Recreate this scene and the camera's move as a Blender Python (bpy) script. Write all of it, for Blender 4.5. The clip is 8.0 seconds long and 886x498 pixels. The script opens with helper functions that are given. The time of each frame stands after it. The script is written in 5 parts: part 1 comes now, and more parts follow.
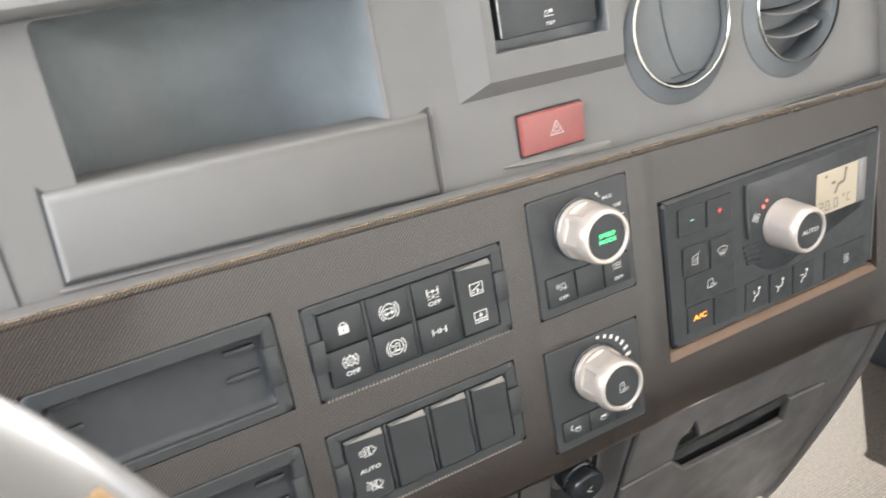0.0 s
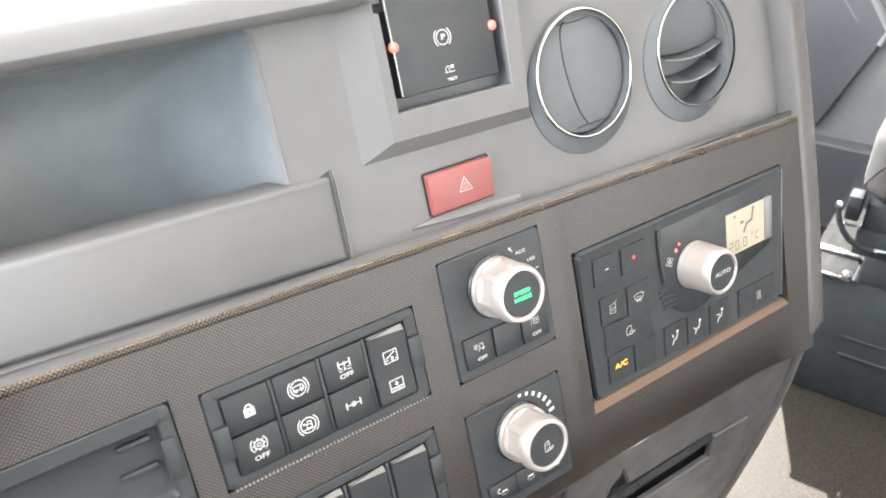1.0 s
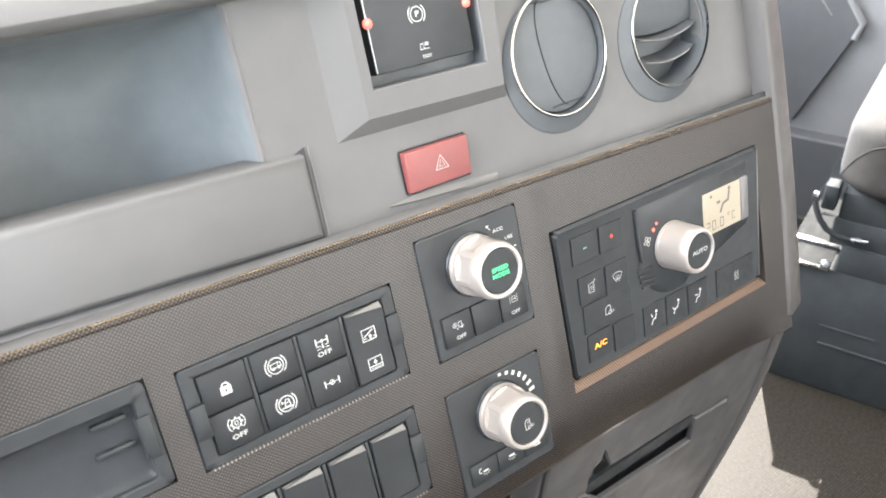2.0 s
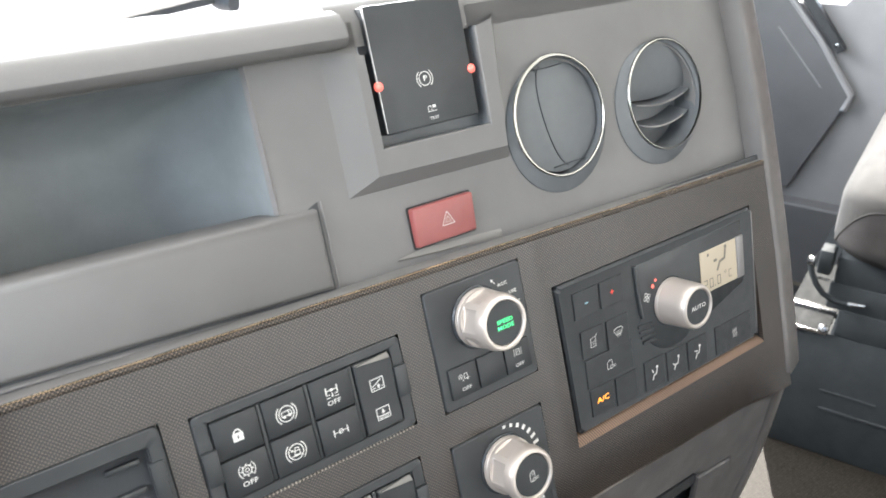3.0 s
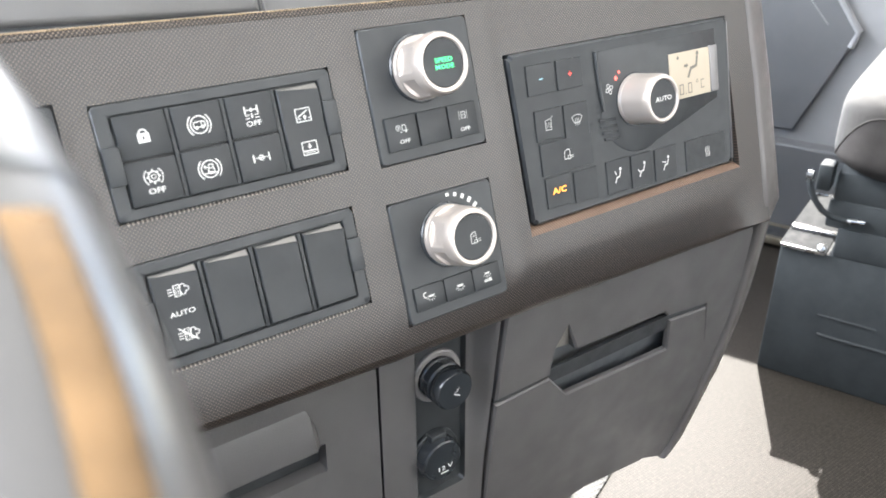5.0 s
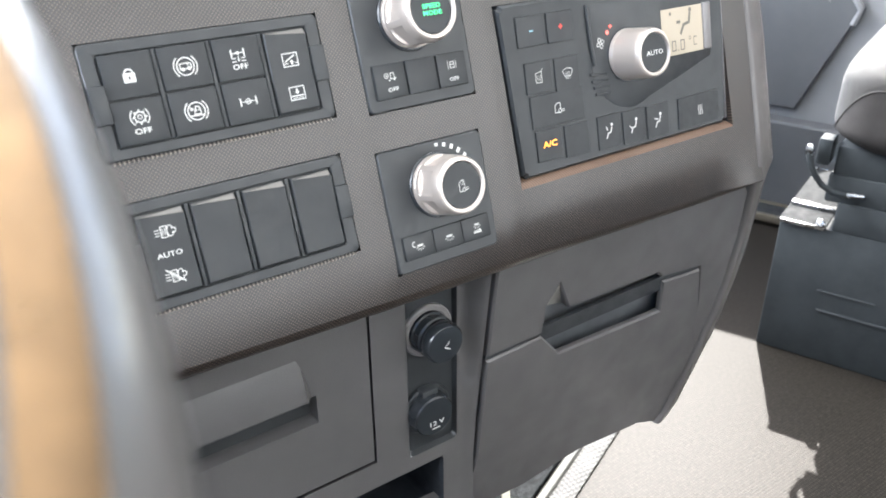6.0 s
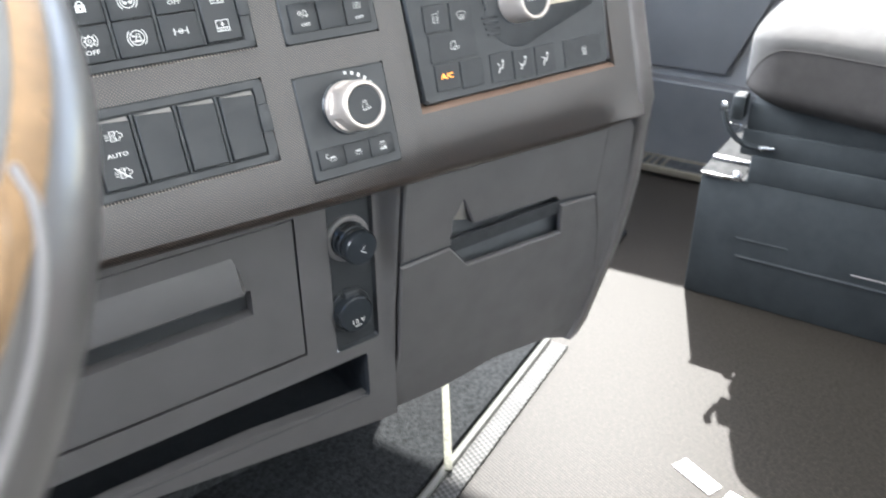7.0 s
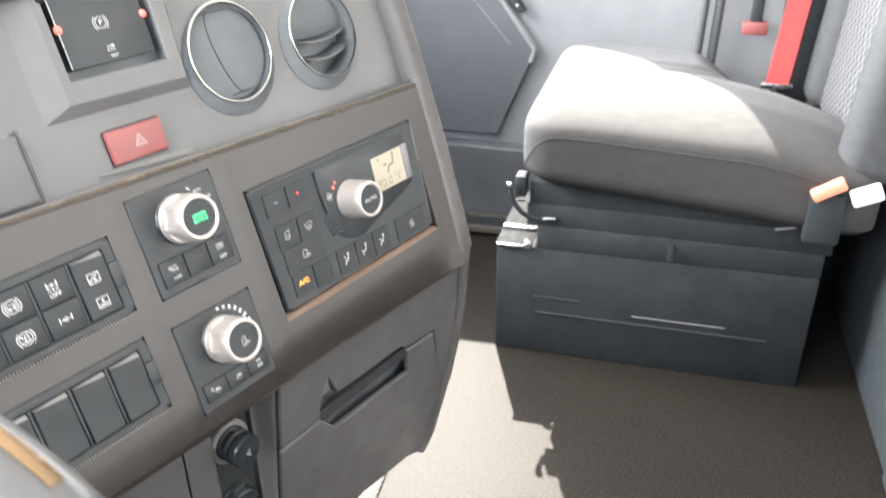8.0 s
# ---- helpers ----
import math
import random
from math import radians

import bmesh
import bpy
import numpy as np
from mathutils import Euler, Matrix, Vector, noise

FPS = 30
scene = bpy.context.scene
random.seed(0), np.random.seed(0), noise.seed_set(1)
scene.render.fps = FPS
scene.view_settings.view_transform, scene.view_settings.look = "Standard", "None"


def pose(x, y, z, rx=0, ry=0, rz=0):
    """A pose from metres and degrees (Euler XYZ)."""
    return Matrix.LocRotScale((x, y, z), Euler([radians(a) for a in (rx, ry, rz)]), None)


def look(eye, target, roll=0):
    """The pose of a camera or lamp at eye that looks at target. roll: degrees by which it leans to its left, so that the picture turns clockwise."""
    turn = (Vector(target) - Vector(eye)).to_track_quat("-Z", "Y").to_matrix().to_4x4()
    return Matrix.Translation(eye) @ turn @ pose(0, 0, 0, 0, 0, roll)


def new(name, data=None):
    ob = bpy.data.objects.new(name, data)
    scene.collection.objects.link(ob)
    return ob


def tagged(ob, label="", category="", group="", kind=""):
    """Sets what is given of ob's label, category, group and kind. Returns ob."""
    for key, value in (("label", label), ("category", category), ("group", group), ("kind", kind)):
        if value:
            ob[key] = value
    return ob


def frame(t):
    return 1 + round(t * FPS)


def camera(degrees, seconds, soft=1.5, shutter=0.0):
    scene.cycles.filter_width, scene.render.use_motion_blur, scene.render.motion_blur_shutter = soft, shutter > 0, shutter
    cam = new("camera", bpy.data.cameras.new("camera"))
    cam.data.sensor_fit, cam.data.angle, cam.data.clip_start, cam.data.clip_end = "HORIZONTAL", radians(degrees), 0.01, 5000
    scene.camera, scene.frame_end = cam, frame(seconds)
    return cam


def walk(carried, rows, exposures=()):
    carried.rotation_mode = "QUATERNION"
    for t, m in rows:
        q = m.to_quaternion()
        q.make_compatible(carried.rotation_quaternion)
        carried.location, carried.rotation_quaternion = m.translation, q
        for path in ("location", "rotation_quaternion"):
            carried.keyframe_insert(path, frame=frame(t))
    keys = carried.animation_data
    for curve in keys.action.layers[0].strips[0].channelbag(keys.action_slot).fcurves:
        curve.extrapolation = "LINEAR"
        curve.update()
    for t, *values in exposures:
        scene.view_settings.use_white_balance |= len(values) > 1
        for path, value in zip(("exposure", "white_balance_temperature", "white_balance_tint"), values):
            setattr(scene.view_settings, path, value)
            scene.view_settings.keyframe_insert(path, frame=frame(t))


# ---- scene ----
cam = camera(57.76, 8.0, soft=1.7, shutter=0.35)
cam.data.dof.use_dof, cam.data.dof.focus_distance, cam.data.dof.aperture_fstop = True, 0.6, 13.0
PATH = [
    (0, (-0.2405, -0.3103, 1.0130), (0.1529, 0.4155, 0.4487), -1.51),
    (0.5, (-0.2213, -0.2978, 1.0142), (0.2292, 0.4100, 0.4701), -1.34),
    (1, (-0.2196, -0.2937, 1.0169), (0.2646, 0.4022, 0.4865), -0.99),
    (2.3, (-0.2231, -0.3106, 1.0010), (0.2865, 0.3737, 0.4796), -0.81),
    (2.5, (-0.2290, -0.3159, 1.0068), (0.2884, 0.3782, 0.5062), -0.70),
    (3, (-0.2366, -0.3139, 1.0026), (0.2940, 0.4040, 0.5520), -0.83),
    (3.5, (-0.2200, -0.3263, 0.9665), (0.3091, 0.3975, 0.5236), -0.60),
    (4, (-0.2208, -0.3496, 0.9119), (0.3051, 0.3773, 0.4702), -0.71),
    (4.5, (-0.2245, -0.3649, 0.8653), (0.2956, 0.3636, 0.4194), -0.49),
    (5.8, (-0.2246, -0.3843, 0.8421), (0.2861, 0.3477, 0.3910), -0.59),
    (6, (-0.2240, -0.3881, 0.8326), (0.2845, 0.3404, 0.3736), -0.54),
    (6.5, (-0.2291, -0.4085, 0.8383), (0.2826, 0.3149, 0.3750), -0.54),
    (7, (-0.2517, -0.5060, 0.8287), (0.2789, 0.1956, 0.3532), -0.48),
    (7.2, (-0.2624, -0.5341, 0.8344), (0.2950, 0.1461, 0.3584), -1.05),
    (7.5, (-0.2657, -0.5443, 0.8927), (0.3748, 0.0618, 0.4212), -1.10),
    (7.7, (-0.2751, -0.5131, 0.9445), (0.4107, 0.0447, 0.4770), -0.90),
    (8, (-0.2953, -0.4631, 0.9963), (0.4252, 0.0528, 0.5328), -0.78),
]
EXPOSURES = [(0.0, 2.81, 6850, 10), (0.5, 3.09, 6750, 10), (1.0, 3.18, 6700, 10), (2.5, 3.05, 6620, 10), (3.0, 2.63, 6600, 9), (3.5, 2.20, 6680, 8), (4.0, 2.65, 6650, 9),
             (4.5, 3.12, 6550, 10), (6.0, 3.01, 6300, 10), (6.5, 3.01, 6200, 10), (7.0, 2.98, 6180, 9), (7.5, 3.07, 6400, 9), (8.0, 3.09, 6600, 10)]
walk(cam, [(t, look(eye, target, roll)) for t, eye, target, roll in PATH], EXPOSURES)

# ---------------------------------------------------------------- light
SUN_EL = radians(46.0)
SUN_TO = Vector((0.76, 0.65, 0.0)).normalized()          # level direction towards the sun
world = bpy.data.worlds.new("sky")
scene.world = world
world.use_nodes = True
wn = world.node_tree.nodes
sky = wn.new("ShaderNodeTexSky")
sky.sky_type = "NISHITA"
sky.sun_disc = False
sky.sun_elevation = SUN_EL
sky.sun_rotation = math.atan2(SUN_TO.x, SUN_TO.y)
wn["Background"].inputs["Strength"].default_value = 0.15
world.node_tree.links.new(sky.outputs["Color"], wn["Background"].inputs["Color"])
sun_data = bpy.data.lights.new("sun", "SUN")
sun_data.energy, sun_data.angle, sun_data.color = 3.7, radians(0.6), (1.0, 0.95, 0.88)
sun = new("sun", sun_data)
SUN_DIR = Vector((SUN_TO.x * math.cos(SUN_EL), SUN_TO.y * math.cos(SUN_EL), math.sin(SUN_EL)))
sun.matrix_world = look(SUN_DIR * 10, (0, 0, 0))



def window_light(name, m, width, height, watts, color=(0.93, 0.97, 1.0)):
    """Adds an area lamp standing in for the sky's light in one window opening; it shines along its own -z."""
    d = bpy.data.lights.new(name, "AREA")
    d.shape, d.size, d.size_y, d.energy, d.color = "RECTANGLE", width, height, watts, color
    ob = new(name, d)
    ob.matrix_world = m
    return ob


# ---------------------------------------------------------------- frames of reference
LEAN = radians(17.74)
# the fascia: x to the right, y up the fascia, z out of it
PANEL = Matrix(((1, 0, 0, 0),
                (0, math.sin(LEAN), -math.cos(LEAN), -0.0016),
                (0, math.cos(LEAN), math.sin(LEAN), 0.6677),
                (0, 0, 0, 1)))
# the upright face below it: x right, y = height above the floor, z out
LOWER = Matrix(((1, 0, 0, 0), (0, 0, -1, 0.007), (0, 1, 0, 0), (0, 0, 0, 1)))
# the leaning face of the glove box: y = 0 at its top edge
SL = radians(6.84)
GLOVE = Matrix(((1, 0, 0, 0),
                (0, -math.sin(SL), -math.cos(SL), -0.015),
                (0, math.cos(SL), -math.sin(SL), 0.571),
                (0, 0, 0, 1)))
# the cab: x to the passenger's door, y to the windscreen
CAB = pose(0, 0, 0, 0, 0, 19.9)
# added lamp: aim turned and spread narrowed so little reaches the seat
windscreen = window_light("windscreen_sky_fill", CAB @ look((0.3, 1.04, 1.28), (-0.1, -1.2, 1.12)), 2.2, 0.75, 31.0, (0.97, 0.98, 0.985))
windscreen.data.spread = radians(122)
# added lamp in an unseen window, set forward to brighten left-facing chamfers
window_light("driver_window_sky_fill", CAB @ look((-0.99, 0.38, 1.22), (0.2, 0.1, 0.95)), 0.9, 0.66, 6.0, (0.95, 0.97, 1.0))


# ---------------------------------------------------------------- materials
def material(name, color, rough=0.5, metal=0.0, grain=0.0, grain_size=0.0008, mottle=0.12, mottle_size=0.05,
             rough_var=0.1, coat=0.0, spec=0.5):
    m = bpy.data.materials.new(name)
    m.use_nodes = True
    nt = m.node_tree
    n, l = nt.nodes, nt.links
    b = n["Principled BSDF"]
    b.inputs["Metallic"].default_value = metal
    b.inputs["Specular IOR Level"].default_value = spec
    b.inputs["Coat Weight"].default_value = coat
    b.inputs["Coat Roughness"].default_value = 0.15
    tc = n.new("ShaderNodeTexCoord")
    big = n.new("ShaderNodeTexNoise")
    big.inputs["Scale"].default_value = 1.0 / mottle_size
    big.inputs["Detail"].default_value = 5.0
    big.inputs["Roughness"].default_value = 0.62
    l.new(tc.outputs["Object"], big.inputs["Vector"])
    ramp = n.new("ShaderNodeMapRange")
    ramp.inputs["From Min"].default_value, ramp.inputs["From Max"].default_value = 0.3, 0.7
    ramp.inputs["To Min"].default_value, ramp.inputs["To Max"].default_value = 1.0 - mottle, 1.0 + mottle
    l.new(big.outputs["Fac"], ramp.inputs["Value"])
    mix = n.new("ShaderNodeMix")
    mix.data_type, mix.blend_type = "RGBA", "MULTIPLY"
    mix.inputs["Factor"].default_value = 1.0
    mix.inputs["A"].default_value = (*color, 1)
    l.new(ramp.outputs["Result"], mix.inputs["B"])
    l.new(mix.outputs["Result"], b.inputs["Base Color"])
    rr = n.new("ShaderNodeMapRange")
    rr.inputs["From Min"].default_value, rr.inputs["From Max"].default_value = 0.3, 0.7
    rr.inputs["To Min"].default_value = max(0.03, rough - rough_var)
    rr.inputs["To Max"].default_value = min(1.0, rough + rough_var)
    smear = n.new("ShaderNodeTexNoise")
    smear.inputs["Scale"].default_value = 2.6 / mottle_size
    smear.inputs["Detail"].default_value = 3.0
    l.new(tc.outputs["Object"], smear.inputs["Vector"])
    l.new(smear.outputs["Fac"], rr.inputs["Value"])
    l.new(rr.outputs["Result"], b.inputs["Roughness"])
    if grain:
        fine = n.new("ShaderNodeTexNoise")
        fine.inputs["Scale"].default_value = 1.0 / grain_size
        fine.inputs["Detail"].default_value = 2.0
        l.new(tc.outputs["Object"], fine.inputs["Vector"])
        bump = n.new("ShaderNodeBump")
        bump.inputs["Strength"].default_value = grain
        bump.inputs["Distance"].default_value = grain_size * 0.5
        l.new(fine.outputs["Fac"], bump.inputs["Height"])
        l.new(bump.outputs["Normal"], b.inputs["Normal"])
    return m


def woven(name, color, dark, pitch, rough, depth, sx=1.0, sy=1.0, turn=45.0, axes="XY", metal=0.0, sheen=0.0, mottle=0.06, mottle_size=0.09, low=-1.0, high=1.2):
    """A surface of small raised cushions on a turned grid."""
    m = material(name, color, rough, metal, 0.0, mottle=mottle, mottle_size=mottle_size, rough_var=0.05)
    nt = m.node_tree
    n, l = nt.nodes, nt.links
    b = n["Principled BSDF"]
    b.inputs["Sheen Weight"].default_value = sheen
    tc = n.new("ShaderNodeTexCoord")
    mp = n.new("ShaderNodeMapping")
    mp.inputs["Rotation"].default_value = (0, 0, radians(turn))
    if axes == "XY":
        l.new(tc.outputs["Object"], mp.inputs["Vector"])
    else:
        s0 = n.new("ShaderNodeSeparateXYZ")
        c0 = n.new("ShaderNodeCombineXYZ")
        l.new(tc.outputs["Object"], s0.inputs["Vector"])
        l.new(s0.outputs[axes[0]], c0.inputs["X"])
        l.new(s0.outputs[axes[1]], c0.inputs["Y"])
        l.new(c0.outputs["Vector"], mp.inputs["Vector"])
    sep = n.new("ShaderNodeSeparateXYZ")
    l.new(mp.outputs["Vector"], sep.inputs["Vector"])
    waves = []
    for axis, stretch in (("X", sx), ("Y", sy)):
        k = n.new("ShaderNodeMath")
        k.operation = "MULTIPLY"
        k.inputs[1].default_value = math.tau / (pitch * stretch)
        l.new(sep.outputs[axis], k.inputs[0])
        s = n.new("ShaderNodeMath")
        s.operation = "SINE"
        l.new(k.outputs[0], s.inputs[0])
        waves.append(s)
    add = n.new("ShaderNodeMath")
    add.operation = "ADD"
    l.new(waves[0].outputs[0], add.inputs[0])
    l.new(waves[1].outputs[0], add.inputs[1])
    mr = n.new("ShaderNodeMapRange")
    mr.inputs["From Min"].default_value, mr.inputs["From Max"].default_value = low, high
    l.new(add.outputs[0], mr.inputs["Value"])
    old = [k for k in l if k.to_socket == b.inputs["Base Color"]][0].from_socket
    mix = n.new("ShaderNodeMix")
    mix.data_type = "RGBA"
    mix.inputs["A"].default_value = (*dark, 1)
    l.new(mr.outputs["Result"], mix.inputs["Factor"])
    l.new(old, mix.inputs["B"])
    l.new(mix.outputs["Result"], b.inputs["Base Color"])
    if depth:
        bump = n.new("ShaderNodeBump")
        bump.inputs["Strength"].default_value = 0.8
        bump.inputs["Distance"].default_value = depth
        l.new(mr.outputs["Result"], bump.inputs["Height"])
        l.new(bump.outputs["Normal"], b.inputs["Normal"])
    return m


def glowing(name, color, strength):
    m = material(name, color, 0.4, mottle=0.0)
    b = m.node_tree.nodes["Principled BSDF"]
    b.inputs["Emission Color"].default_value = (*color, 1)
    b.inputs["Emission Strength"].default_value = strength
    return m


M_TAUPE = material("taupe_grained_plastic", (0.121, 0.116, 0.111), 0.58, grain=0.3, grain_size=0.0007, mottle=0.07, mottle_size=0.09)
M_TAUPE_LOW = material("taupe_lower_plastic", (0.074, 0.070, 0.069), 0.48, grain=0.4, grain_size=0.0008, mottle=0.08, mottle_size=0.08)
M_EDGE = material("pale_edge_plastic", (0.16, 0.15, 0.146), 0.4, grain=0.2, mottle=0.08)
M_FASCIA = woven("patterned_fascia", (0.125, 0.090, 0.069), (0.0046, 0.0033, 0.0026), 0.0016, 0.36, 0.00025, mottle=0.05, mottle_size=0.3, low=0.75, high=1.6)
# brighter, warmer copy of the fascia dots, painting the edge's highlight
M_TOP_EDGE = woven("fascia_edge_painted_lit", (0.20, 0.148, 0.108), (0.0095, 0.0072, 0.0058), 0.0016, 0.30, 0.00025, metal=0.25, mottle=0.1, mottle_size=0.08, low=0.4, high=1.6)
M_FASCIA.node_tree.nodes["Principled BSDF"].inputs["Coat Weight"].default_value = 0.42
M_FASCIA.node_tree.nodes["Principled BSDF"].inputs["Coat Roughness"].default_value = 0.16
M_GOLD = material("golden_edge_glint", (0.62, 0.46, 0.28), 0.25, metal=1.0, mottle=0.15, mottle_size=0.05, rough_var=0.08)
M_RIM = woven("opening_edge_painted_lit", (0.62, 0.55, 0.48), (0.05, 0.044, 0.04), 0.0023, 0.3, 0.0, sy=4000.0, turn=0.0, metal=0.3, low=-0.2, high=1.6)
M_RIM_SIDE = woven("dotted_upright_edge", (0.075, 0.068, 0.061), (0.014, 0.013, 0.012), 0.0023, 0.6, 0.0, sx=4000.0, turn=0.0, metal=0.0, low=-0.2, high=1.6)
M_TRIM = material("warm_grey_end_trim", (0.088, 0.081, 0.077), 0.42, grain=0.25, mottle=0.08)
# lighter than the slate black; the difference paints haze over the vents
M_VENT = material("vent_grey_plastic", (0.078, 0.083, 0.087), 0.42, grain=0.2, grain_size=0.0005, mottle=0.1, mottle_size=0.03)
M_BUNK = material("blue_grey_bunk_board", (0.040, 0.047, 0.053), 0.7, grain=0.4, grain_size=0.0015, mottle=0.1, mottle_size=0.08)
M_LEDGE = woven("ribbed_bronze_ledge", (0.22, 0.14, 0.095), (0.06, 0.038, 0.027), 0.0021, 0.34, 0.0003, sy=4000.0, turn=0.0, metal=0.3)
# lining lightened so that its colour carries the haze over the bay
M_BAY = material("bay_lining_hazed", (0.175, 0.190, 0.196), 0.6, grain=0.3, mottle=0.12, mottle_size=0.05)
M_BLACK = material("slate_black_plastic", (0.0240, 0.0262, 0.0277), 0.42, spec=0.42, grain=0.2, grain_size=0.0005, mottle=0.12, mottle_size=0.03)
M_KEY = material("switch_key_plastic", (0.0198, 0.0217, 0.0231), 0.46, spec=0.4, grain=0.25, grain_size=0.0004, mottle=0.12, mottle_size=0.02)
M_GLOSS = material("piano_black", (0.02, 0.023, 0.026), 0.2, mottle=0.1, rough_var=0.06)
M_DEEP = material("dark_recess_plastic", (0.021, 0.023, 0.025), 0.55, grain=0.3, mottle=0.2, mottle_size=0.03)
M_SLOT = material("matt_slot_lining", (0.025, 0.028, 0.032), 0.9, spec=0.1, grain=0.3, mottle=0.15, mottle_size=0.03)
M_SILVER = material("satin_silver", (0.49, 0.435, 0.39), 0.30, metal=0.55, mottle=0.02, mottle_size=0.05, rough_var=0.0)
M_CHROME = material("chrome", (0.40, 0.39, 0.36), 0.16, metal=1.0, mottle=0.03, rough_var=0.04)
M_INK = material("white_ink", (0.6, 0.59, 0.56), 0.6, mottle=0.04, mottle_size=0.002)
# red dulled so that its colour carries the haze over the switch
M_RED = material("hazard_red_plastic", (0.225, 0.064, 0.058), 0.42, grain=0.15, mottle=0.06, mottle_size=0.02)
M_BLUE_INK = material("pale_blue_ink", (0.35, 0.6, 0.68), 0.6, mottle=0.03)
M_RED_INK = material("red_ink", (0.75, 0.08, 0.06), 0.6, mottle=0.03)
M_GREEN_GLOW = glowing("green_legend", (0.05, 0.66, 0.22), 0.36)
M_AMBER_GLOW = glowing("amber_legend", (1.0, 0.33, 0.04), 0.34)
M_RED_GLOW = glowing("red_tell_tale", (0.75, 0.13, 0.1), 0.22)
M_LCD = glowing("lcd_cream", (0.33, 0.28, 0.21), 0.035)
M_LCD_INK = material("lcd_segment", (0.11, 0.1, 0.085), 0.5, mottle=0.05)
M_LEATHER = material("wheel_leather", (0.062, 0.058, 0.055), 0.42, grain=0.10, grain_size=0.0009, mottle=0.06, coat=0.25)
M_BRONZE = material("bronze_inlay", (0.18, 0.112, 0.055), 0.18, metal=0.8, grain=0.08, grain_size=0.003, mottle=0.3, mottle_size=0.012, coat=0.3)
M_FLOOR = woven("grey_brown_floor_vinyl", (0.0265, 0.0228, 0.0188), (0.0138, 0.0118, 0.0097), 0.0046, 0.48, 0.00028, turn=20.0, mottle=0.75, mottle_size=0.006)
M_FLOOR.node_tree.nodes["Principled BSDF"].inputs["Specular IOR Level"].default_value = 0.11
M_GROUND = material("pale_bounce_ground", (0.36, 0.35, 0.33), 0.85, mottle=0.15, mottle_size=0.8)
M_WIPER = material("weathered_black_metal", (0.045, 0.046, 0.047), 0.55, grain=0.3, grain_size=0.001, mottle=0.2, mottle_size=0.02)
M_CARPET = material("dark_carpet", (0.020, 0.0215, 0.0225), 0.95, grain=1.0, grain_size=0.003, mottle=0.6, mottle_size=0.007, spec=0.1)
M_RIB = woven("knurled_rubber", (0.062, 0.062, 0.058), (0.014, 0.014, 0.014), 0.0075, 0.65, 0.0015, turn=30.0)
M_PIPING = material("pale_piping", (0.105, 0.105, 0.096), 0.5, grain=0.2, mottle=0.15)
M_BINDING = material("frayed_binding", (0.13, 0.13, 0.105), 0.9, grain=0.9, grain_size=0.002, mottle=0.4, mottle_size=0.006)
M_BOX = material("seat_plinth_black", (0.025, 0.0285, 0.0305), 0.65, spec=0.2, grain=0.25, grain_size=0.001, mottle=0.2, mottle_size=0.06)
M_SEAT = woven("seat_cloth", (0.0255, 0.0229, 0.0207), (0.0172, 0.0154, 0.0139), 0.0016, 0.85, 0.0002, sheen=0.14, mottle=0.14, mottle_size=0.05)
M_SEAT_SIDE = material("seat_side_cloth", (0.043, 0.0395, 0.038), 0.9, grain=0.8, grain_size=0.0012, mottle=0.12, mottle_size=0.04, spec=0.2)
M_MESH = woven("seat_mesh", (0.105, 0.106, 0.107), (0.012, 0.012, 0.013), 0.026, 0.85, 0.004, sy=0.62, turn=38.0, axes="XZ", sheen=0.1)
M_BOLSTER = material("seat_bolster", (0.052, 0.053, 0.054), 0.8, grain=0.6, grain_size=0.001, mottle=0.1, mottle_size=0.03, spec=0.2)
M_BELT = material("red_webbing", (0.62, 0.055, 0.05), 0.7, grain=0.7, grain_size=0.0012, mottle=0.08, mottle_size=0.02)
M_BUCKLE = material("orange_buckle", (0.75, 0.26, 0.16), 0.4, mottle=0.06)
M_WHITE = material("white_plastic", (0.8, 0.8, 0.78), 0.5, mottle=0.04)
M_PAPER = material("white_paper", (0.82, 0.82, 0.8), 0.7, mottle=0.04)
M_STEEL = material("bright_steel", (0.5, 0.5, 0.5), 0.28, metal=1.0, mottle=0.1, rough_var=0.1)
# both door greys are lifted a little to carry haze
M_DOOR = material("door_trim_grey", (0.084, 0.085, 0.088), 0.6, grain=0.35, grain_size=0.001, mottle=0.1, mottle_size=0.15)
M_DOOR_PALE = material("door_trim_pale", (0.205, 0.203, 0.206), 0.6, grain=0.3, grain_size=0.001, mottle=0.08, mottle_size=0.15)
M_CABIN = material("cabin_bounce_lining", (0.62, 0.615, 0.6), 0.8, grain=0.3, grain_size=0.002, mottle=0.06, mottle_size=0.2)
M_PLATE = material("worn_grey_steel", (0.019, 0.020, 0.0205), 0.75, metal=0.0, spec=0.12, grain=0.15, mottle=0.25, mottle_size=0.03)
# warmer, lighter taupe: paints caught light on scoop, rocker bevels and latch cheek
M_LIT_TAUPE = material("taupe_painted_as_lit", (0.138, 0.129, 0.117), 0.45, grain=0.2, mottle=0.08)
M_BRASS = material("brass_strip", (0.17, 0.148, 0.11), 0.45, metal=0.6, mottle=0.15, mottle_size=0.02)


# ---------------------------------------------------------------- mesh helpers
def mesh_of(name, bm, mat, smooth=True, angle=38):
    bmesh.ops.recalc_face_normals(bm, faces=bm.faces)
    me = bpy.data.meshes.new(name)
    bm.to_mesh(me)
    bm.free()
    me.materials.append(mat)
    if smooth:
        me.shade_smooth()
        me.set_sharp_from_angle(angle=radians(angle))
    return me


